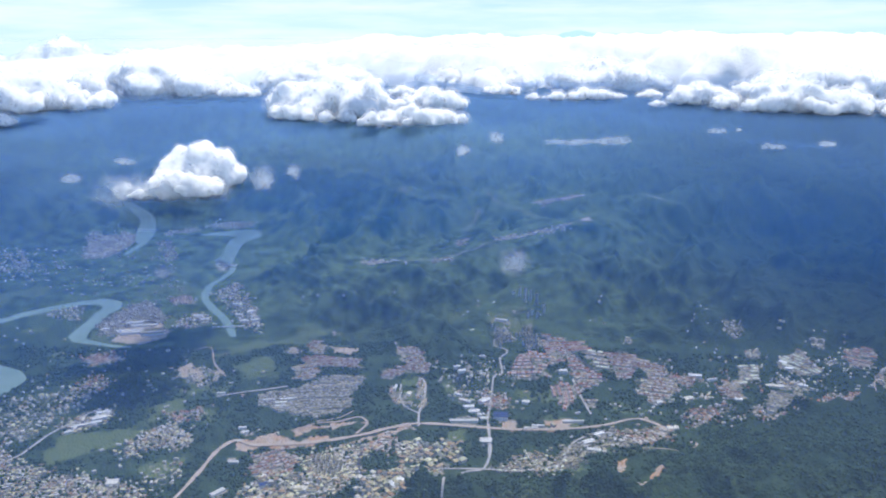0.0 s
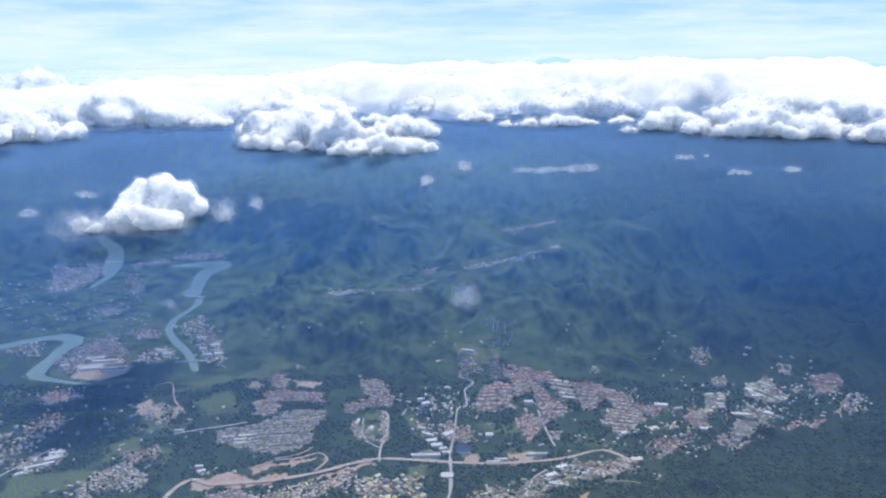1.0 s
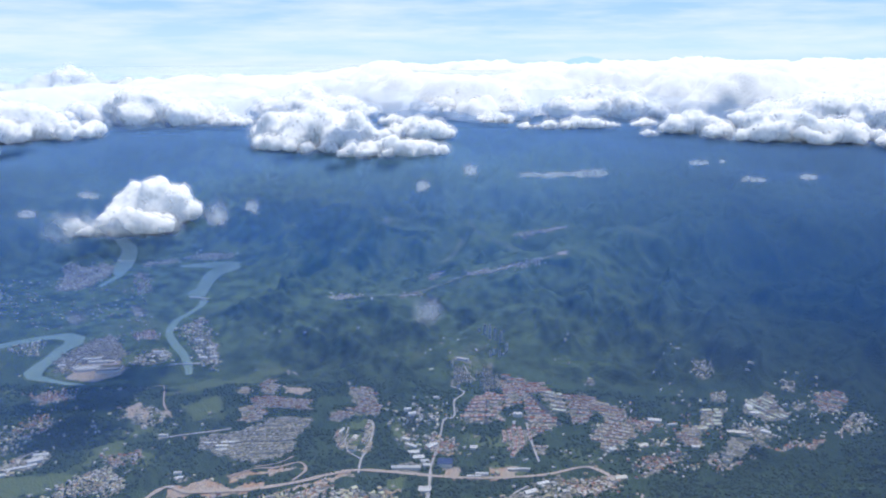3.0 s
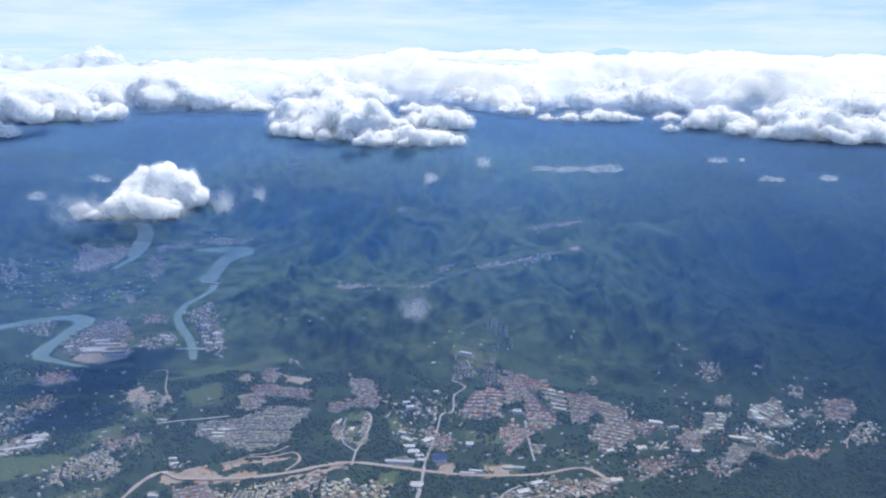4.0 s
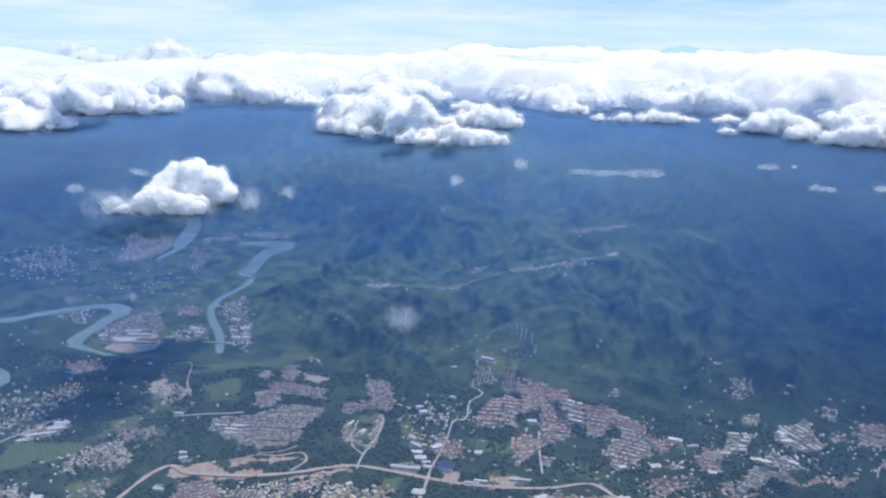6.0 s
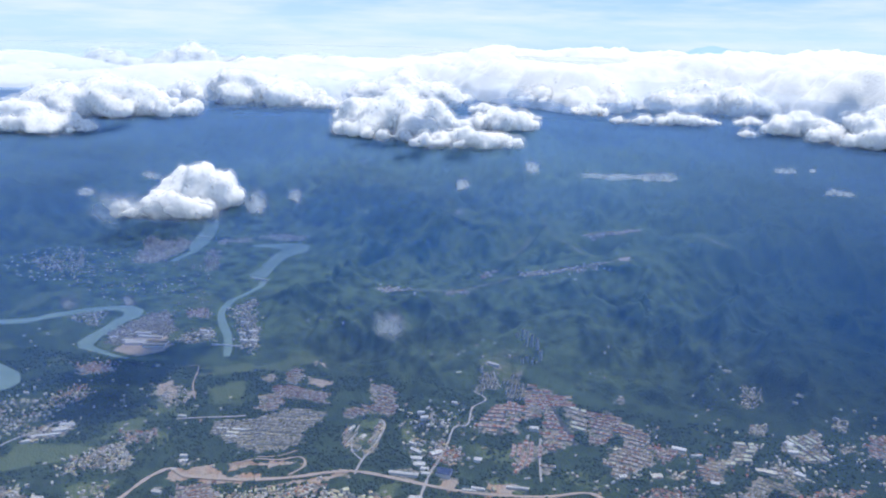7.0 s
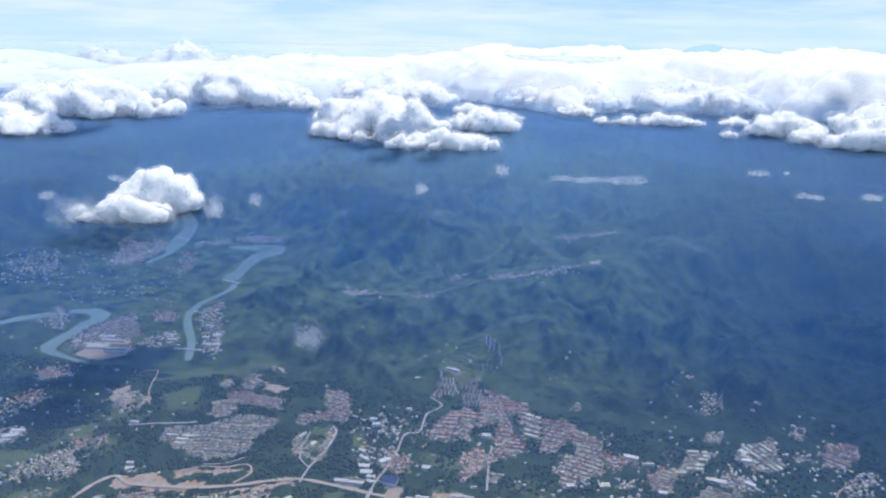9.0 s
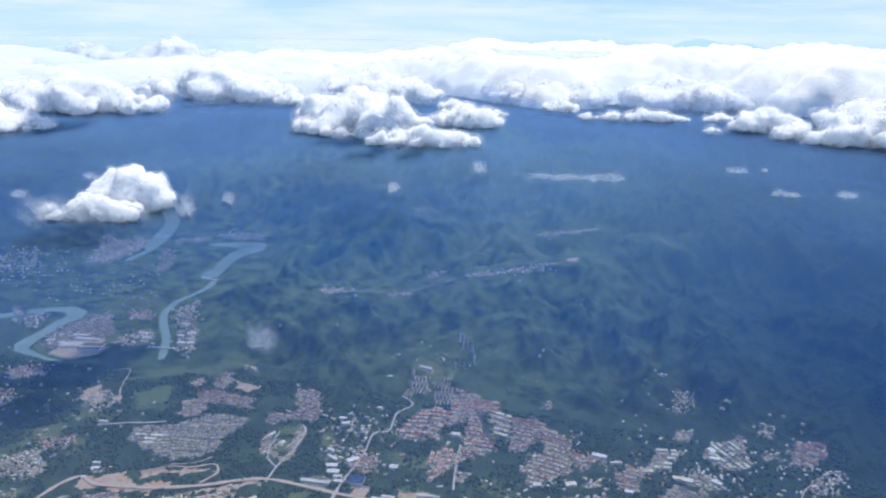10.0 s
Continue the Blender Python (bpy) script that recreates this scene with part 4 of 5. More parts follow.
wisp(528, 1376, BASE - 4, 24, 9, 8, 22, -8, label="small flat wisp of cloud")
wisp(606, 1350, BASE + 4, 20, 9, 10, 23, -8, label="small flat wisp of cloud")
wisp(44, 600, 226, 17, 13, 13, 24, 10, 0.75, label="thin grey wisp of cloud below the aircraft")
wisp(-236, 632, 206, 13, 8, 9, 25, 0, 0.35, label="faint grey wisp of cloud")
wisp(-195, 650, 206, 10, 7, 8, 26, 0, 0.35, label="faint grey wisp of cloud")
cloud(-1010, 1560, BASE, 150, 90, 62, 5, 4.4, 10, (-0.2, 0.2))
cloud(-1060, 1900, BASE, 240, 110, 88, 26, 5.2, 0, (0, 0))
cloud(-860, 2240, BASE, 240, 100, 98, 27, 5.6, 0, (0, 0))
cloud(-600, 2210, BASE, 60, 36, 34, 28, 3.6, 0, (0, 0))
cloud(-420, 2420, BASE, 190, 110, 88, 29, 5.6, 0, (0, 0))
cloud(60, 2560, BASE, 200, 120, 88, 30, 6.0, 0, (0, 0))
cloud(330, 2200, BASE, 115, 32, 28, 7, 3.6, 10, (0, 0))
cloud(440, 2560, BASE, 190, 110, 84, 31, 6.0, 0, (0, 0))
cloud(610, 2110, BASE, 90, 60, 54, 32, 3.6, 0, (0, 0))
cloud(800, 1960, BASE, 190, 80, 66, 6, 4.4, -12, (0, 0))
cloud(1120, 1820, BASE, 180, 90, 64, 33, 5.2, 0, (0, 0))
cloud(1000, 2260, BASE, 280, 130, 94, 34, 6.0, 0, (0, 0))
rng = np.random.default_rng(5)
for fx, fy, wide in ((-20, 2120, 30), (120, 2330, 60), (200, 2180, 30), (520, 2280, 46), (480, 2010, 24), (960, 1830, 40), (-160, 2240, 50)):
    cloud(fx, fy, BASE + rng.uniform(-4, 6), wide, wide * 0.6, wide * 0.5, int(rng.integers(1 << 30)), 3.0, rng.uniform(-30, 30), (0, 0), label="small ragged white cloud beside larger ones")


def make_deck():
    """The far cloud deck, one rolling sheet of billows with ragged gaps along its near edge."""
    xs, ys = steps((-3900, 3900, 11, 11)), steps((2330, 4790, 9, 16))
    x, y = np.meshgrid(xs, ys)

    def puff(length, seed):
        return np.abs(2 * value_noise((x * 0.8 - y * 0.6) / length, (x * 0.6 + y * 0.8) / length, seed) - 1)

    bend = 60 * value_noise(x / 130, y / 130, 61)
    broad = value_noise((x + bend) / 420, (y - bend) / 360, 62)
    full = 0.50 * broad + 0.42 * puff(260, 63) + 0.20 * puff(105, 64) + 0.10 * puff(48, 65) + 0.05 * puff(22, 66)
    shore = np.interp(x, (-1600, -1000, -640, -480, -280, -120, 60, 260, 480, 800, 1200, 2000), (2420, 2440, 2420, 3020, 2800, 2600, 2450, 2600, 2760, 2560, 2330, 2330))
    cover = smooth(-70, 170, y - shore + 300 * (full - 0.42))
    rise = cover ** 0.6 * (30 + 45 * broad + 115 * (full - 0.25))
    low = 0.15 * smooth(0.02, 0.3, -x / y) + 0.25 * smooth(0.3, 0.6, -x / y) + 0.45 * smooth(0.06, 0.22, -x / y) * smooth(2900, 3500, y)
    z = np.where(cover > 0.1, BASE + 1 + np.clip(rise, 0, 150) * (1 - low) - 0.002 * np.clip(y - 2700, 0, 3000), BASE - 7)
    n = np.arange(x.size).reshape(x.shape)
    quads = np.stack([n[:-1, :-1], n[:-1, 1:], n[1:, 1:], n[1:, :-1]], -1).reshape(-1, 4)
    keep = (cover.ravel()[quads].max(1) > 0.1) & (np.hypot(x, y).ravel()[quads].max(1) < 4760)
    me = mesh_from("cloud_deck", np.stack([x.ravel(), y.ravel(), z.ravel()], -1), quads[keep])
    me.materials.append(CLOUD)
    tagged(new("cloud_deck", me), "wide bright deck of merged white clouds reaching the horizon", "clouds", kind="stuff")


make_deck()
cloud(-1640, 3380, BASE, 230, 130, 112, 71, 6.5, 0, (0.1, 0))
cloud(-1960, 3300, BASE, 190, 120, 88, 73, 6.5, 0, (-0.2, 0))
cloud(-1010, 3330, BASE, 210, 120, 96, 74, 6.5, 0, (-0.3, 0))
cloud(-1240, 2980, BASE, 150, 100, 92, 72, 5.5, 0, (0.2, 0))
# unseen clouds added high out of view, only to cast shadows on the ground


def shadow_cloud(x, y, rx, ry, turn, seed, level=690, ground_z=70):
    """An added cloud out of view, so placed that its shadow falls round x, y."""
    s = (level - ground_z) / SUN_WAY.z
    shape, tris = BALLS[4]
    a = np.arctan2(shape[:, 1], shape[:, 0]) + radians(turn)
    lumps = 0.62 + 0.9 * value_noise(2.2 * np.cos(a) + 9, 2.2 * np.sin(a) + 9, seed) * (0.4 + 0.9 * value_noise(5 * np.cos(a) + 9, 5 * np.sin(a) + 9, seed + 1))
    flat = shape[:, :2] * lumps[:, None] * np.array([rx, ry])
    ca, sa = math.cos(radians(turn)), math.sin(radians(turn))
    swell = 7 * value_noise(flat[:, 0] / 14 + 50, flat[:, 1] / 14 + 50, seed)
    me = mesh_from("cloud", np.stack([flat[:, 0] * ca - flat[:, 1] * sa, flat[:, 0] * sa + flat[:, 1] * ca, shape[:, 2] * (6 + swell)], -1), tris)
    me.materials.append(THIN)
    ob = tagged(new("cloud", me), "thin high white cloud above the flight path", "cloud", "clouds")
    ob.location = (x + s * SUN_WAY.x, y + s * SUN_WAY.y, level)


shadow_cloud(-228, 1660, 125, 46, 46, 42)
shadow_cloud(-206, 1485, 34, 58, 0, 43)
shadow_cloud(-128, 1512, 28, 44, 10, 44)
shadow_cloud(-419, 1856, 26, 66, -10, 45)
shadow_cloud(-349, 851, 50, 40, 15, 46)
shadow_cloud(-940, 1590, 66, 90, 0, 47)
shadow_cloud(-360, 1011, 46, 26, 10, 49, ground_z=15)


# ---- buildings ----
def make_roof(name, dark, light, rough=0.7, pale=0.8):
    """Roofing, each roof a little lighter or darker, with grime along it."""
    k = Nodes(name)
    each = k.add("ShaderNodeObjectInfo").outputs["Random"]
    island = k.add("ShaderNodeNewGeometry").outputs["Random Per Island"]
    shade = k.math("FRACT", k.math("ADD", each, island))
    color = k.mix(shade, dark, light)
    color = k.mix(k.ramp(island, 0.75, 0.77, 0, pale), color, (0.64, 0.60, 0.53))
    color = k.mix(k.ramp(k.noise(0.9, 4), 0.45, 0.8, 0, 0.55), color, tuple(0.45 * c for c in dark))
    k.surface(color, rough, k.bump(k.noise(3.0, 2), 0.3, 0.1), 0.3)
    return k.mat


def make_wall(name, dark, light):
    k = Nodes(name)
    color = k.mix(k.add("ShaderNodeObjectInfo").outputs["Random"], dark, light)
    color = k.mix(k.ramp(k.noise(1.2, 4), 0.5, 0.85, 0, 0.5), color, tuple(0.5 * c for c in dark))
    k.surface(color, 0.85)
    return k.mat


ROOF = {
    "red": [make_roof("clay_tiles", (0.242, 0.0728, 0.0351), (0.44, 0.168, 0.078)), make_roof("faded_tiles", (0.308, 0.157, 0.078), (0.572, 0.381, 0.211))],
    "brown": [make_roof("brown_tiles", (0.198, 0.0896, 0.0468), (0.385, 0.235, 0.117)), make_roof("dusty_tiles", (0.297, 0.213, 0.117), (0.572, 0.47, 0.273))],
    "mauve": [make_roof("mauve_tiles", (0.198, 0.0784, 0.0468), (0.374, 0.202, 0.117)), make_roof("grey_brown_tiles", (0.264, 0.146, 0.0858), (0.462, 0.325, 0.195))],
    "grey": [make_roof("slate_sheet", (0.132, 0.123, 0.0819), (0.286, 0.258, 0.164)), make_roof("grey_sheet", (0.242, 0.213, 0.133), (0.462, 0.403, 0.242))],
    "white": [make_roof("pale_sheet", (0.55, 0.538, 0.351), (0.8, 0.8, 0.569)), make_roof("brown_tiles_worn", (0.264, 0.179, 0.101), (0.462, 0.37, 0.218))],
    "pale": [make_roof("zinc_sheet", (0.33, 0.314, 0.195), (0.726, 0.694, 0.429)), make_roof("rusty_sheet", (0.286, 0.168, 0.0858), (0.506, 0.381, 0.218)), make_roof("dull_sheet", (0.11, 0.112, 0.0897), (0.33, 0.325, 0.226)), make_roof("warm_sheet", (0.374, 0.302, 0.156), (0.66, 0.582, 0.328))],
    "cream": [make_roof("cream_sheet", (0.66, 0.60, 0.46), (0.78, 0.74, 0.62))],
    "blue": [make_roof("blue_sheet", (0.015, 0.035, 0.12), (0.03, 0.06, 0.16), pale=0.0)],
    "hall": [make_roof("white_sheet", (0.60, 0.58, 0.52), (0.80, 0.78, 0.72), 0.5)],
}
PLASTER = make_wall("plaster", (0.43, 0.39, 0.34), (0.66, 0.61, 0.54))
CONCRETE = make_wall("pale_concrete", (0.60, 0.58, 0.55), (0.78, 0.76, 0.72))
GLAZING = make_roof("dark_glazing", (0.10, 0.11, 0.13), (0.17, 0.18, 0.20), 0.35, 0.0)


def box(x0, x1, y0, y1, z0, z1):
    v = [(x, y, z) for z in (z0, z1) for y in (y0, y1) for x in (x0, x1)]
    return v, [(0, 2, 3, 1), (4, 5, 7, 6), (0, 1, 5, 4), (1, 3, 7, 5), (3, 2, 6, 7), (2, 0, 4, 6)]


def gable(x0, x1, y0, y1, z0, z1, hip=0.0):
    """A pitched roof with eaves 0.15 thick; hip draws in the ridge's ends."""
    m, e = (y0 + y1) / 2, 0.15
    v = [(x0, y0, z0), (x1, y0, z0), (x1, y1, z0), (x0, y1, z0), (x0, y0, z0 + e), (x1, y0, z0 + e), (x1, y1, z0 + e), (x0, y1, z0 + e), (x0 + hip, m, z1), (x1 - hip, m, z1)]
    return v, [(0, 3, 2, 1), (0, 1, 5, 4), (1, 2, 6, 5), (2, 3, 7, 6), (3, 0, 4, 7), (4, 5, 9, 8), (6, 7, 8, 9), (5, 6, 9), (7, 4, 8)]


def solid(name, pieces, material):
    """One mesh out of several closed shapes."""
    verts, faces = [], []
    for v, f in pieces:
        n = len(verts)
        verts += v
        faces += [tuple(i + n for i in q) for q in f]
    me = bpy.data.meshes.new(name)
    me.from_pydata(verts, [], faces)
    me.materials.append(material)
    return me


def terrace_meshes(length, depth, roof, seed):
    """A back-to-back terrace: its walls, its porches and yard walls, and its roof of stepped pitches."""
    rng = random.Random(seed)
    half, walls, porches, tops = length / 2, [box(-length / 2, length / 2, -depth / 2, depth / 2, -1.5, 1.5)], [], []
    x = -half
    while x < half - 0.8:
        w = min(rng.choice((1.5, 1.5, 3.0)), half - x)
        for side in (-1, 1):
            up = rng.choice((0, 0, 0, 0.25))
            tops.append(gable(x + 0.02, x + w - 0.02, min(0, side * depth / 2) - 0.12 + (0.13 if side > 0 else 0), max(0, side * depth / 2) + 0.12 - (0.13 if side < 0 else 0), 1.5 + up, 2.35 + up))
            if rng.random() < 0.5 or not porches:
                porches.append(box(x + 0.2, x + w - 0.2, side * depth / 2 - 0.4, side * depth / 2 + 0.6, -1.0, rng.choice((0.7, 0.8))))
        x += w
    return solid("terrace_walls", walls, PLASTER), solid("terrace_porches", porches, PLASTER), solid("terrace_roof", tops, roof)


def stand(name, parts, x, y, turn, label, category, group):
    """A building: an Empty at its foot with its parts."""
    ob = tagged(new(name), label, category, group)
    ob.matrix_world = pose(x, y, height(x, y) + 0.2, 0, 0, turn)
    for word, mesh in parts:
        piece = new(word, mesh)
        piece.parent = ob
        if word == "porches":
            tagged(piece, kind="stuff")
    return ob


def joined(name, placed, material):
    """One mesh out of copies of meshes at their poses."""
    verts, faces = [], []
    for mesh, m in placed:
        n = len(verts)
        verts += [tuple(m @ v.co) for v in mesh.vertices]
        faces += [tuple(i + n for i in p.vertices) for p in mesh.polygons]
    me = bpy.data.meshes.new(name)
    me.from_pydata(verts, [], faces)
    me.materials.append(material)
    return me


ROOF_WORDS = {"red": "red-brown tiled", "brown": "brown tiled", "mauve": "dull mauve tiled", "grey": "dark grey", "white": "pale weathered"}
TERRACES, rows = {}, []
rng = random.Random(3)
for at, (outline, turn, gap, kind) in enumerate(ESTATES):
    cx, cy = (sum(p[i] for p in outline) / len(outline) for i in (0, 1))
    ca, sa = math.cos(radians(turn)), math.sin(radians(turn))
    reach = max(math.hypot(px - cx, py - cy) for px, py in outline)
    depth, bend, phase = gap * 0.57, rng.uniform(1.5, 3.5), rng.uniform(0, 6)
    v, lane = -reach, 0
    while v < reach:
        u = -reach + rng.uniform(0, 6)
        while u < reach:
            length = rng.choice((6.0, 9.0, 12.0))
            mid = u + length / 2
            w = v + bend * math.sin(mid / 17 + phase)
            x, y = cx + mid * ca - w * sa, cy + mid * sa + w * ca
            ends = [(x + s * length * 0.4 * ca, y + s * length * 0.4 * sa) for s in (-1, 0, 1)]
            if sum(bool(inside(np.array(p[0]), np.array(p[1]), outline)) for p in ends) >= 2 and rng.random() < 0.93:
                roof = ROOF[kind][rng.random() < 0.38]
                key = (length, gap, roof.name, rng.randrange(2))
                if key not in TERRACES:
                    TERRACES[key] = terrace_meshes(length, depth, roof, len(TERRACES))
                lean = math.degrees(math.atan(bend / 17 * math.cos(mid / 17 + phase)))
                rows.append((x, y, turn + lean + rng.uniform(-2, 2), key, at))
            u += length + rng.choice((0.6, 1.0, 3.0))
        lane += 1
        v += gap * (1.45 if lane % 5 == 0 else rng.uniform(0.95, 1.03))
rows.sort(key=lambda r: math.hypot(r[0] - 40, r[1] - 640))
for x, y, turn, key, at in rows[:300]:
    walls, porches, top = TERRACES[key]
    stand("terrace_row", (("walls", walls), ("porches", porches), ("roof", top)), x, y, turn, f"long plastered terrace of houses with {ROOF_WORDS[ESTATES[at][3]]} roofs", "terrace", "terraces of the estates")
for at, (outline, turn, gap, kind) in enumerate(ESTATES):
    rest = [(r[3], pose(r[0], r[1], height(r[0], r[1]) + 0.2, 0, 0, r[2])) for r in rows[300:] if r[4] == at]
    if rest:
        group = tagged(new("terrace_rows", joined("terraces", [(TERRACES[k][i], m) for k, m in rest for i in (0, 1)], PLASTER)), f"many terraces of houses with {ROOF_WORDS[kind]} roofs", "terraces", kind="stuff")
        for roof in ROOF[kind]:
            mine = [(TERRACES[k][2], m) for k, m in rest if k[2] == roof.name]
            if mine:
                tagged(new("roofs", joined("terrace_roofs", mine, roof)), kind="stuff").parent = group


# loose houses: the nearest as things, the rest as one mesh for each village
def house_meshes(w, d, tall, roof, hip):
    return (("walls", solid("house_walls", [box(-w / 2, w / 2, -d / 2, d / 2, -1.2, tall)], PLASTER)),
            ("porch", solid("house_porch", [box(w * 0.1, w * 0.42, -d / 2 - 0.5, -d / 2 + 0.2, -1.0, tall * 0.6)], PLASTER)),
            ("roof", solid("house_roof", [gable(-w / 2 - 0.15, w / 2 + 0.15, -d / 2 - 0.15, d / 2 + 0.15, tall, tall + d * 0.24, hip)], roof)))


plots, pick = [], np.random.default_rng(9)
for at, (outline, room, size, kind) in enumerate(VILLAGES):
    xs, ys = [p[0] for p in outline], [p[1] for p in outline]
    area = 0.5 * abs(sum(a[0] * b[1] - a[1] * b[0] for a, b in zip(outline, outline[1:] + outline[:1])))
    want, placed, base = int(area / room), [], rng.uniform(0, 90)
    tx, ty = pick.uniform(min(xs), max(xs), want * 10 + 40), pick.uniform(min(ys), max(ys), want * 10 + 40)
    free = inside(tx, ty, outline)
    for half, _, line in ROADS:
        free &= along(tx, ty, [(px, py, 0) for px, py in line])[0] > half + 1.2
    for line in RIVERS.values():
        free &= along(tx, ty, line)[0] > 14
    for x, y in zip(tx[free], ty[free]):
        w = size * rng.choice((1.8, 2.2, 2.6, 3.2, 4.6)) * rng.uniform(0.85, 1.15)
        d = size * rng.uniform(1.7, 2.5)
        if rng.random() < 0.3:
            x, y = x + rng.gauss(0, 6), y + rng.gauss(0, 6)
        if len(placed) < want and not any(abs(x - q[0]) + abs(y - q[1]) < 0.6 * (w + q[2]) for q in placed):
            placed.append((x, y, w, d, rng.choice((0, 90)) + base + rng.uniform(-8, 8), rng.choice((0.9, 1.2, 1.6, 2.2)) * (0.7 + 0.3 * size), kind, at))
    plots += placed
plots.sort(key=lambda p: math.hypot(p[0] - 40, p[1] - 640))
for x, y, w, d, turn, tall, kind, _ in plots[:300]:
    stand("house", house_meshes(w, d, tall, rng.choice(ROOF[kind]), rng.choice((0.0, d * 0.3))), x, y, turn, "small plastered house with a " + ("red-brown tiled" if kind == "red" else "grey sheet") + " roof", "house", "houses of the valley")
for at in range(len(VILLAGES)):
    rest = [p for p in plots[300:] if p[7] == at]
    if not rest:
        continue
    levels = land(np.array([p[0] for p in rest]), np.array([p[1] for p in rest]), False)
    for index, roof in enumerate([PLASTER, *ROOF[rest[0][6]]]):
        pieces = []
        for i, (x, y, w, d, turn, tall, kind, _) in enumerate(rest):
            if index and i % len(ROOF[kind]) != index - 1:
                continue
            shapes = [gable(-w / 2 - 0.15, w / 2 + 0.15, -d / 2 - 0.15, d / 2 + 0.15, tall, tall + d * 0.24, d * 0.3 * (i % 2))] if index else [box(-w / 2, w / 2, -d / 2, d / 2, -1.2, tall)]
            m = pose(x, y, levels[i] + 0.2, 0, 0, turn)
            pieces += [([tuple(m @ Vector(c)) for c in v], f) for v, f in shapes]
        if not pieces:
            continue
        me = solid("houses", pieces, roof)
        if index == 0:
            group = tagged(new("village_houses", me), "many small village houses with mixed roofs", "houses", kind="stuff")
        else:
            part_ob = tagged(new("roofs", me), kind="stuff")
            part_ob.parent = group


# ---- sheds, towers, flats ----
def shed_meshes(length, width, tall, roof):
    walls = [box(-length / 2, length / 2, -width / 2, width / 2, -1.2, tall)]
    bays = max(1, round(width / 5))
    tops = [gable(-length / 2 - 0.15, length / 2 + 0.15, -width / 2 + width * i / bays, -width / 2 + width * (i + 1) / bays, tall, tall + 0.16 * width / bays) for i in range(bays)]
    vents = []
    for b in range(bays):
        mid = -width / 2 + width * (b + 0.5) / bays
        vents += [box(-length / 2 + 1.2 + 3 * i, -length / 2 + 1.9 + 3 * i, mid - 0.25, mid + 0.25, tall + 0.1, tall + 0.16 * width / bays + 0.3) for i in range(max(1, int(length / 3)))]
    return ("walls", solid("shed_walls", walls, CONCRETE)), ("roof", solid("shed_roof", tops, roof)), ("ridge_vents", solid("shed_vents", vents, ROOF["grey"][1]))


for x, y, length, width, turn, tall, kind in SHEDS:
    roof = ROOF["hall" if kind == "white" else kind][0]
    word = {"white": "white", "cream": "cream", "blue": "dark blue", "grey": "grey"}[kind]
    stand("shed", shed_meshes(length, width, tall, roof), x, y, turn, f"long industrial shed with a {word} sheet roof", "shed", "sheds of the valley")


def block(x, y, wide, deep, tall, turn, name, label, category, group):
    """Flats: a concrete shaft with a window band on each floor and plant rooms on the roof."""
    ob = tagged(new(name, solid("shaft", [box(-wide / 2, wide / 2, -deep / 2, deep / 2, -4, tall)], CONCRETE)), label, category, group)
    ob.matrix_world = pose(x, y, height(x, y), 0, 0, turn)
    floors = int(tall / 0.75)
    bands = []
    for f in range(floors):
        z = 0.3 + f * 0.75
        for s in range(3):
            a, b = -wide / 2 + wide * (s + 0.12) / 3, -wide / 2 + wide * (s + 0.88) / 3
            bands += [box(a, b, -deep / 2 - 0.06, -deep / 2 + 0.1, z, z + 0.4), box(a, b, deep / 2 - 0.1, deep / 2 + 0.06, z, z + 0.4)]
    glass = tagged(new("window_bands", solid("window_bands", bands, GLAZING)), kind="stuff")
    glass.parent = ob
    roof = new("roof", solid("flat_roof", [box(-wide / 2 - 0.1, wide / 2 + 0.1, -deep / 2 - 0.1, deep / 2 + 0.1, tall, tall + 0.4), box(-wide / 5, wide / 5, -deep / 4, deep / 4, tall + 0.4, tall + 1.3)], ROOF["grey"][0]))
    roof.parent = ob


for x, y, tall in TOWERS:
    block(x, y, 3.4, 3.0, tall, rng.uniform(-15, 15), "tower_block", "tall pale concrete tower block on the wooded hill", "tower block", "tower blocks on the hill")
for outline, tall in SLABS:
    xs, ys = [p[0] for p in outline], [p[1] for p in outline]
    for gx in np.arange(min(xs) + 2, max(xs), 4.6):
        for gy in np.arange(min(ys) + 5, max(ys), 13.0):
            if inside(np.array(gx), np.array(gy), outline):
                block(gx, gy, 2.2, 9.0, tall * rng.uniform(0.4, 0.55), rng.uniform(-6, 6), "apartment_block", "grey slab of apartments with dark window bands", "apartments", "apartment slabs")


# ---- roads ----
def make_way(name, dark, light):
    k = Nodes(name)
    k.surface(k.mix(k.ramp(k.noise(0.5, 4), 0.3, 0.7), dark, light), 0.9)
    return k.mat


WAY = {"earth": make_way("road_earth", (0.40, 0.30, 0.21), (0.54, 0.46, 0.37)), "concrete": make_way("road_concrete", (0.36, 0.33, 0.29), (0.50, 0.47, 0.42)), "asphalt": make_way("road_asphalt", (0.05, 0.05, 0.055), (0.10, 0.10, 0.105)), "dirt": make_way("road_dirt", (0.36, 0.27, 0.19), (0.50, 0.41, 0.31))}
for half, surface, line in ROADS:
    me = mesh_from("road", *ribbon([(px, py, half) for px, py in line], lift=1.3, every=3.0, wobble=0.3 if surface == "concrete" else 0.8))
    me.materials.append(WAY[surface])
    tagged(new("road", me), {"earth": "broad tan highway under construction along the valley", "concrete": "pale concrete road winding through the valley", "asphalt": "dark asphalt street through the housing", "dirt": "pale dirt track through the trees"}[surface], "road", kind="structure")


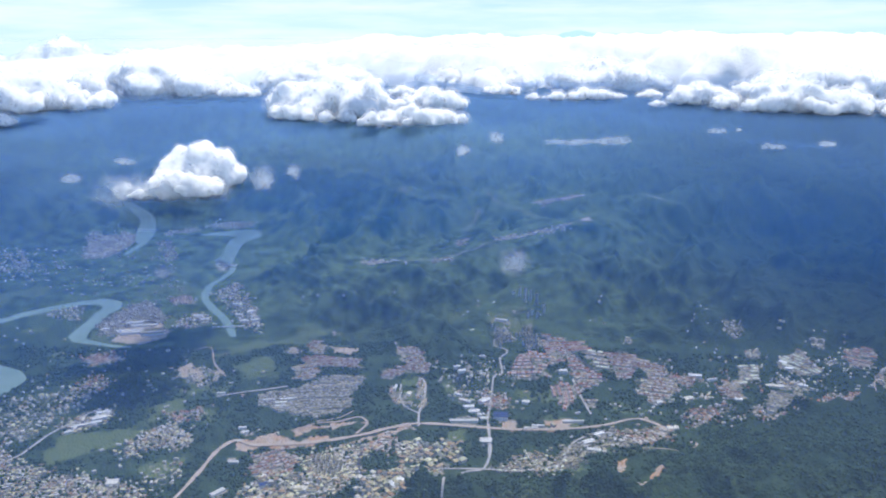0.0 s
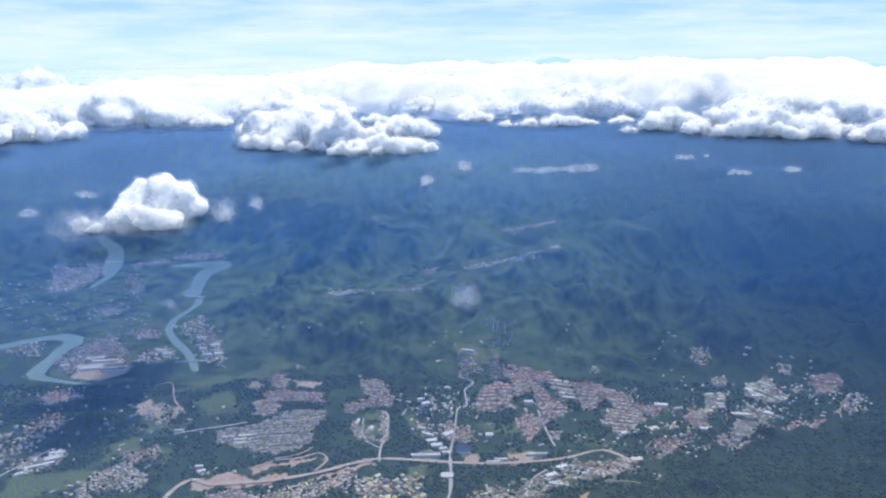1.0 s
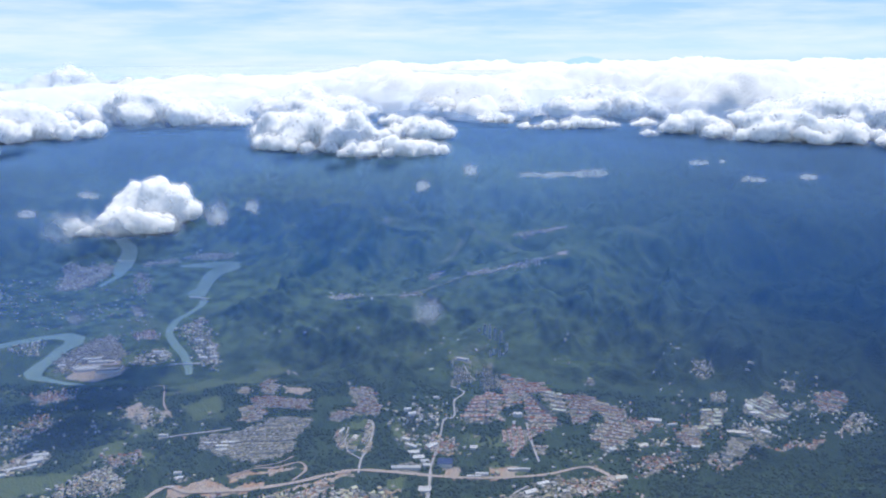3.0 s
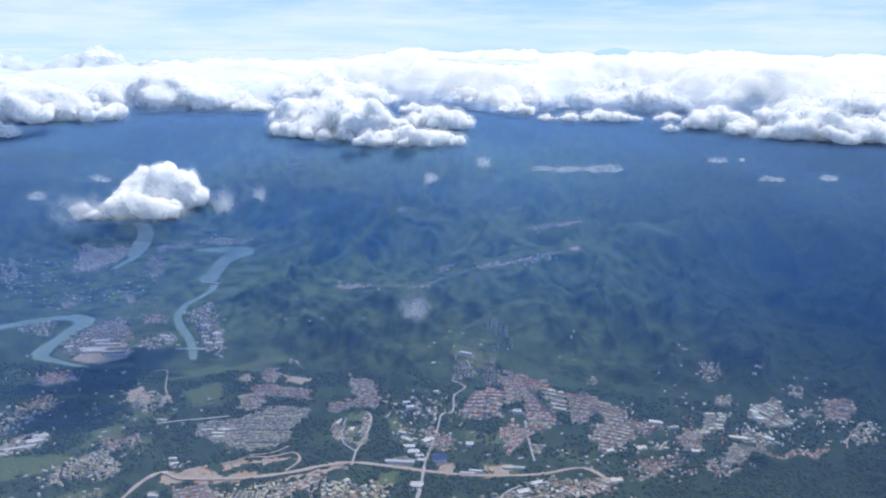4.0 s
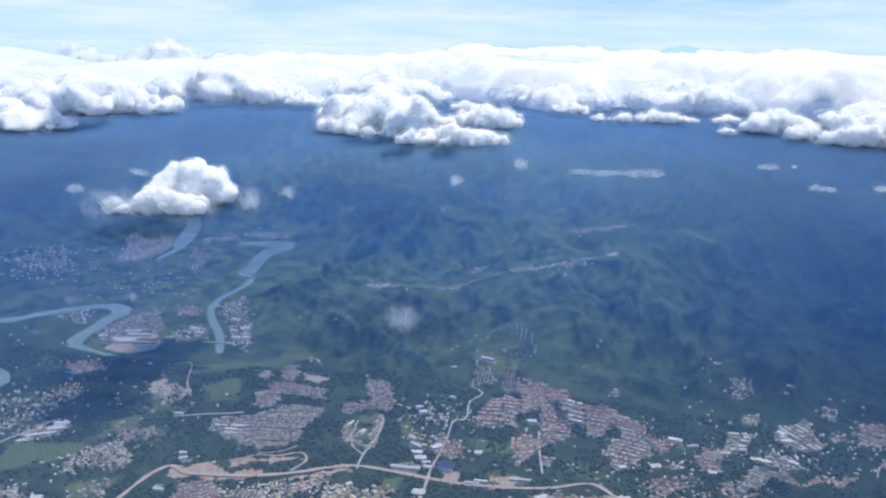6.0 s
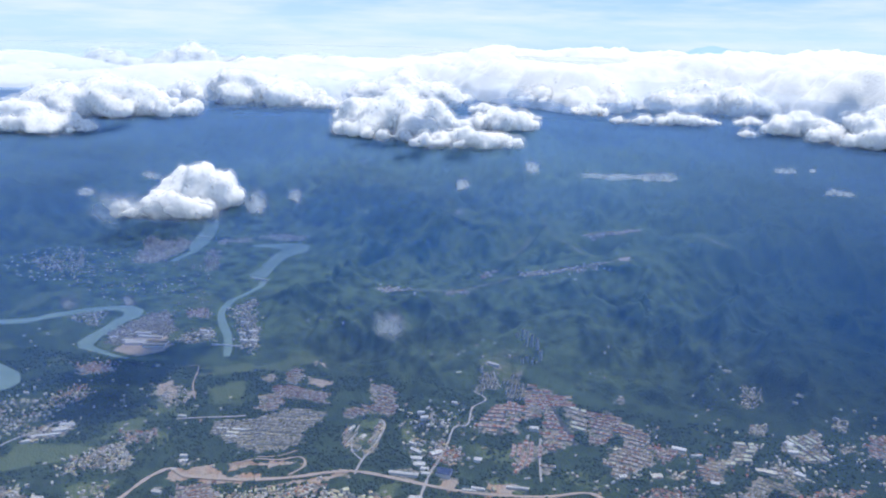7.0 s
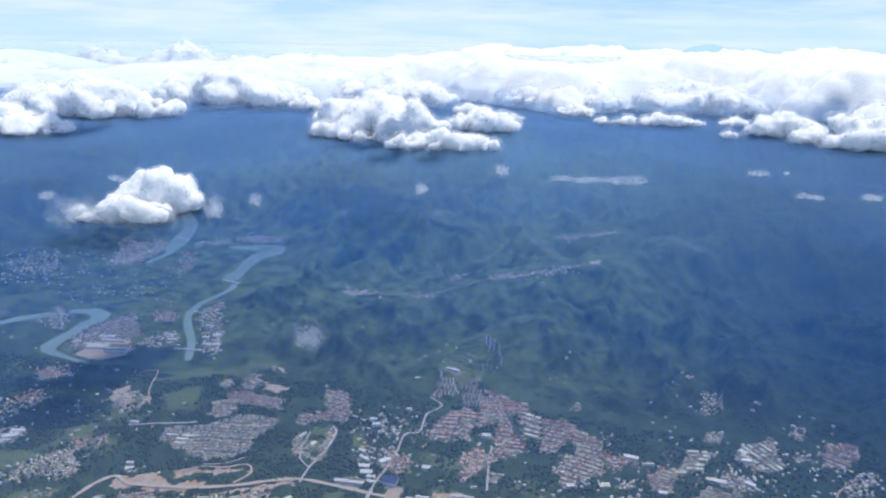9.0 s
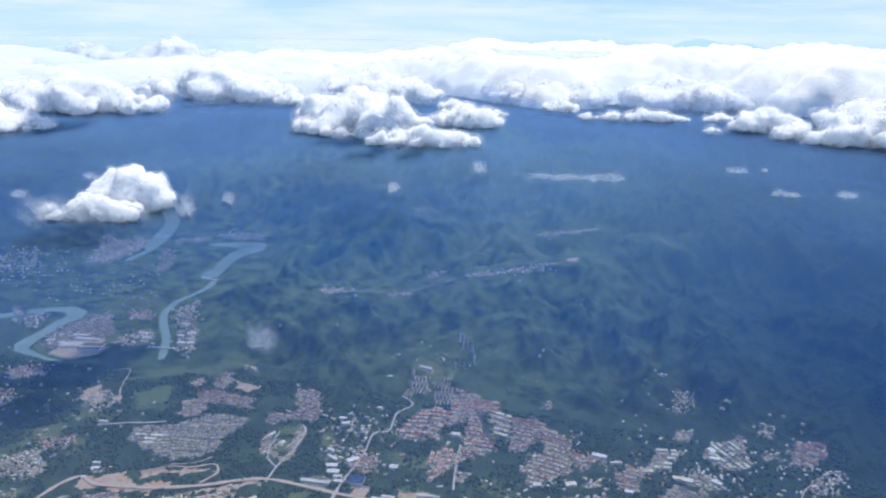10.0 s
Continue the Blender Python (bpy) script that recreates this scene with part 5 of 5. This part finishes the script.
# ---- trees ----
def make_leaves():
    k = Nodes("tree_crowns")
    island = k.add("ShaderNodeNewGeometry").outputs["Random Per Island"]
    color = k.mix(island, (0.032, 0.060, 0.028), (0.085, 0.13, 0.054))
    color = k.mix(k.ramp(k.noise(1.6, 3), 0.4, 0.7, 0, 0.6), color, (0.024, 0.046, 0.022))
    k.surface(color, 0.95, k.bump(k.noise(2.5, 3), 0.9, 0.4), 0.1)
    return k.mat


def make_trees(count, x0, x1, y0, y1, seed):
    """Crowns of single trees and clumps, where nothing is built."""
    rng = np.random.default_rng(seed)
    x, y = rng.uniform(x0, x1, count), rng.uniform(y0, y1, count)
    free = rng.random(count) < smooth(0.2, 0.5, value_noise(x / 24, y / 24, 31))
    for outline, *_ in ESTATES + [(o,) for o in MEADOWS + BARE] + SLABS:
        free &= ~inside(x, y, outline)
    for outline, room, *_ in VILLAGES:
        free &= ~inside(x, y, outline) | (rng.random(count) < (0.3 if room < 30 else 0.6))
    for half, _, line in ROADS:
        free &= along(x, y, [(px, py, 0) for px, py in line])[0] > half + 1.5
    for line in RIVERS.values():
        d, half = along(x, y, line)
        free &= d > half + 3.5
    for sx, sy, length, width, *_ in SHEDS:
        free &= np.hypot(x - sx, y - sy) > 0.5 * length
    x, y = x[free], y[free]
    bm = bmesh.new()
    bmesh.ops.create_icosphere(bm, subdivisions=1, radius=1)
    ball, tris = np.array([v.co for v in bm.verts]), np.array([[v.index for v in f.verts] for f in bm.faces])
    bm.free()
    size = rng.uniform(0.8, 1.9, len(x)) ** 1.2
    z = land(x, y, False)
    lumps = ball[None] * (1 + 0.3 * rng.standard_normal((len(x), len(ball), 1))) * size[:, None, None] * np.array([1, 1, 0.9])
    verts = lumps + np.stack([x, y, z + 0.7 * size], -1)[:, None]
    faces = tris[None] + (np.arange(len(x)) * len(ball))[:, None, None]
    me = mesh_from("trees", verts.reshape(-1, 3), faces.reshape(-1, 3), False)
    me.materials.append(LEAVES)
    return tagged(new("trees", me), "dark green tropical trees in clumps across the valley", "trees", kind="stuff")


LEAVES = make_leaves()
make_trees(46000, -560, 560, 600, 960, 8)


# ---- weirs and bridge ----
def sill(x, y, length, width, turn, tall, name, label):
    """A low concrete bar with piers, across the water."""
    pieces = [box(-length / 2, length / 2, -width / 2, width / 2, -1.0, tall)]
    pieces += [box(-length / 2 + i * length / 6 - 0.4, -length / 2 + i * length / 6 + 0.4, -width / 2 - 0.7, width / 2 + 0.7, -1.5, tall + 0.6) for i in range(7)]
    ob = tagged(new(name, solid(name, pieces, PIER)), label, name)
    ob.matrix_world = pose(x, y, 0.6, 0, 0, turn)


PIER = make_way("washed_concrete", (0.58, 0.58, 0.56), (0.74, 0.74, 0.72))
sill(-614, 1556, 44, 2.5, -8, 1.2, "weir", "white concrete weir across the upper river")
sill(-394, 1328, 34, 2.5, -10, 1.6, "dam", "low white concrete dam below the reservoir")
sill(-312, 1040, 42, 1.6, 8, 1.4, "bridge", "narrow concrete bridge over the lower river")
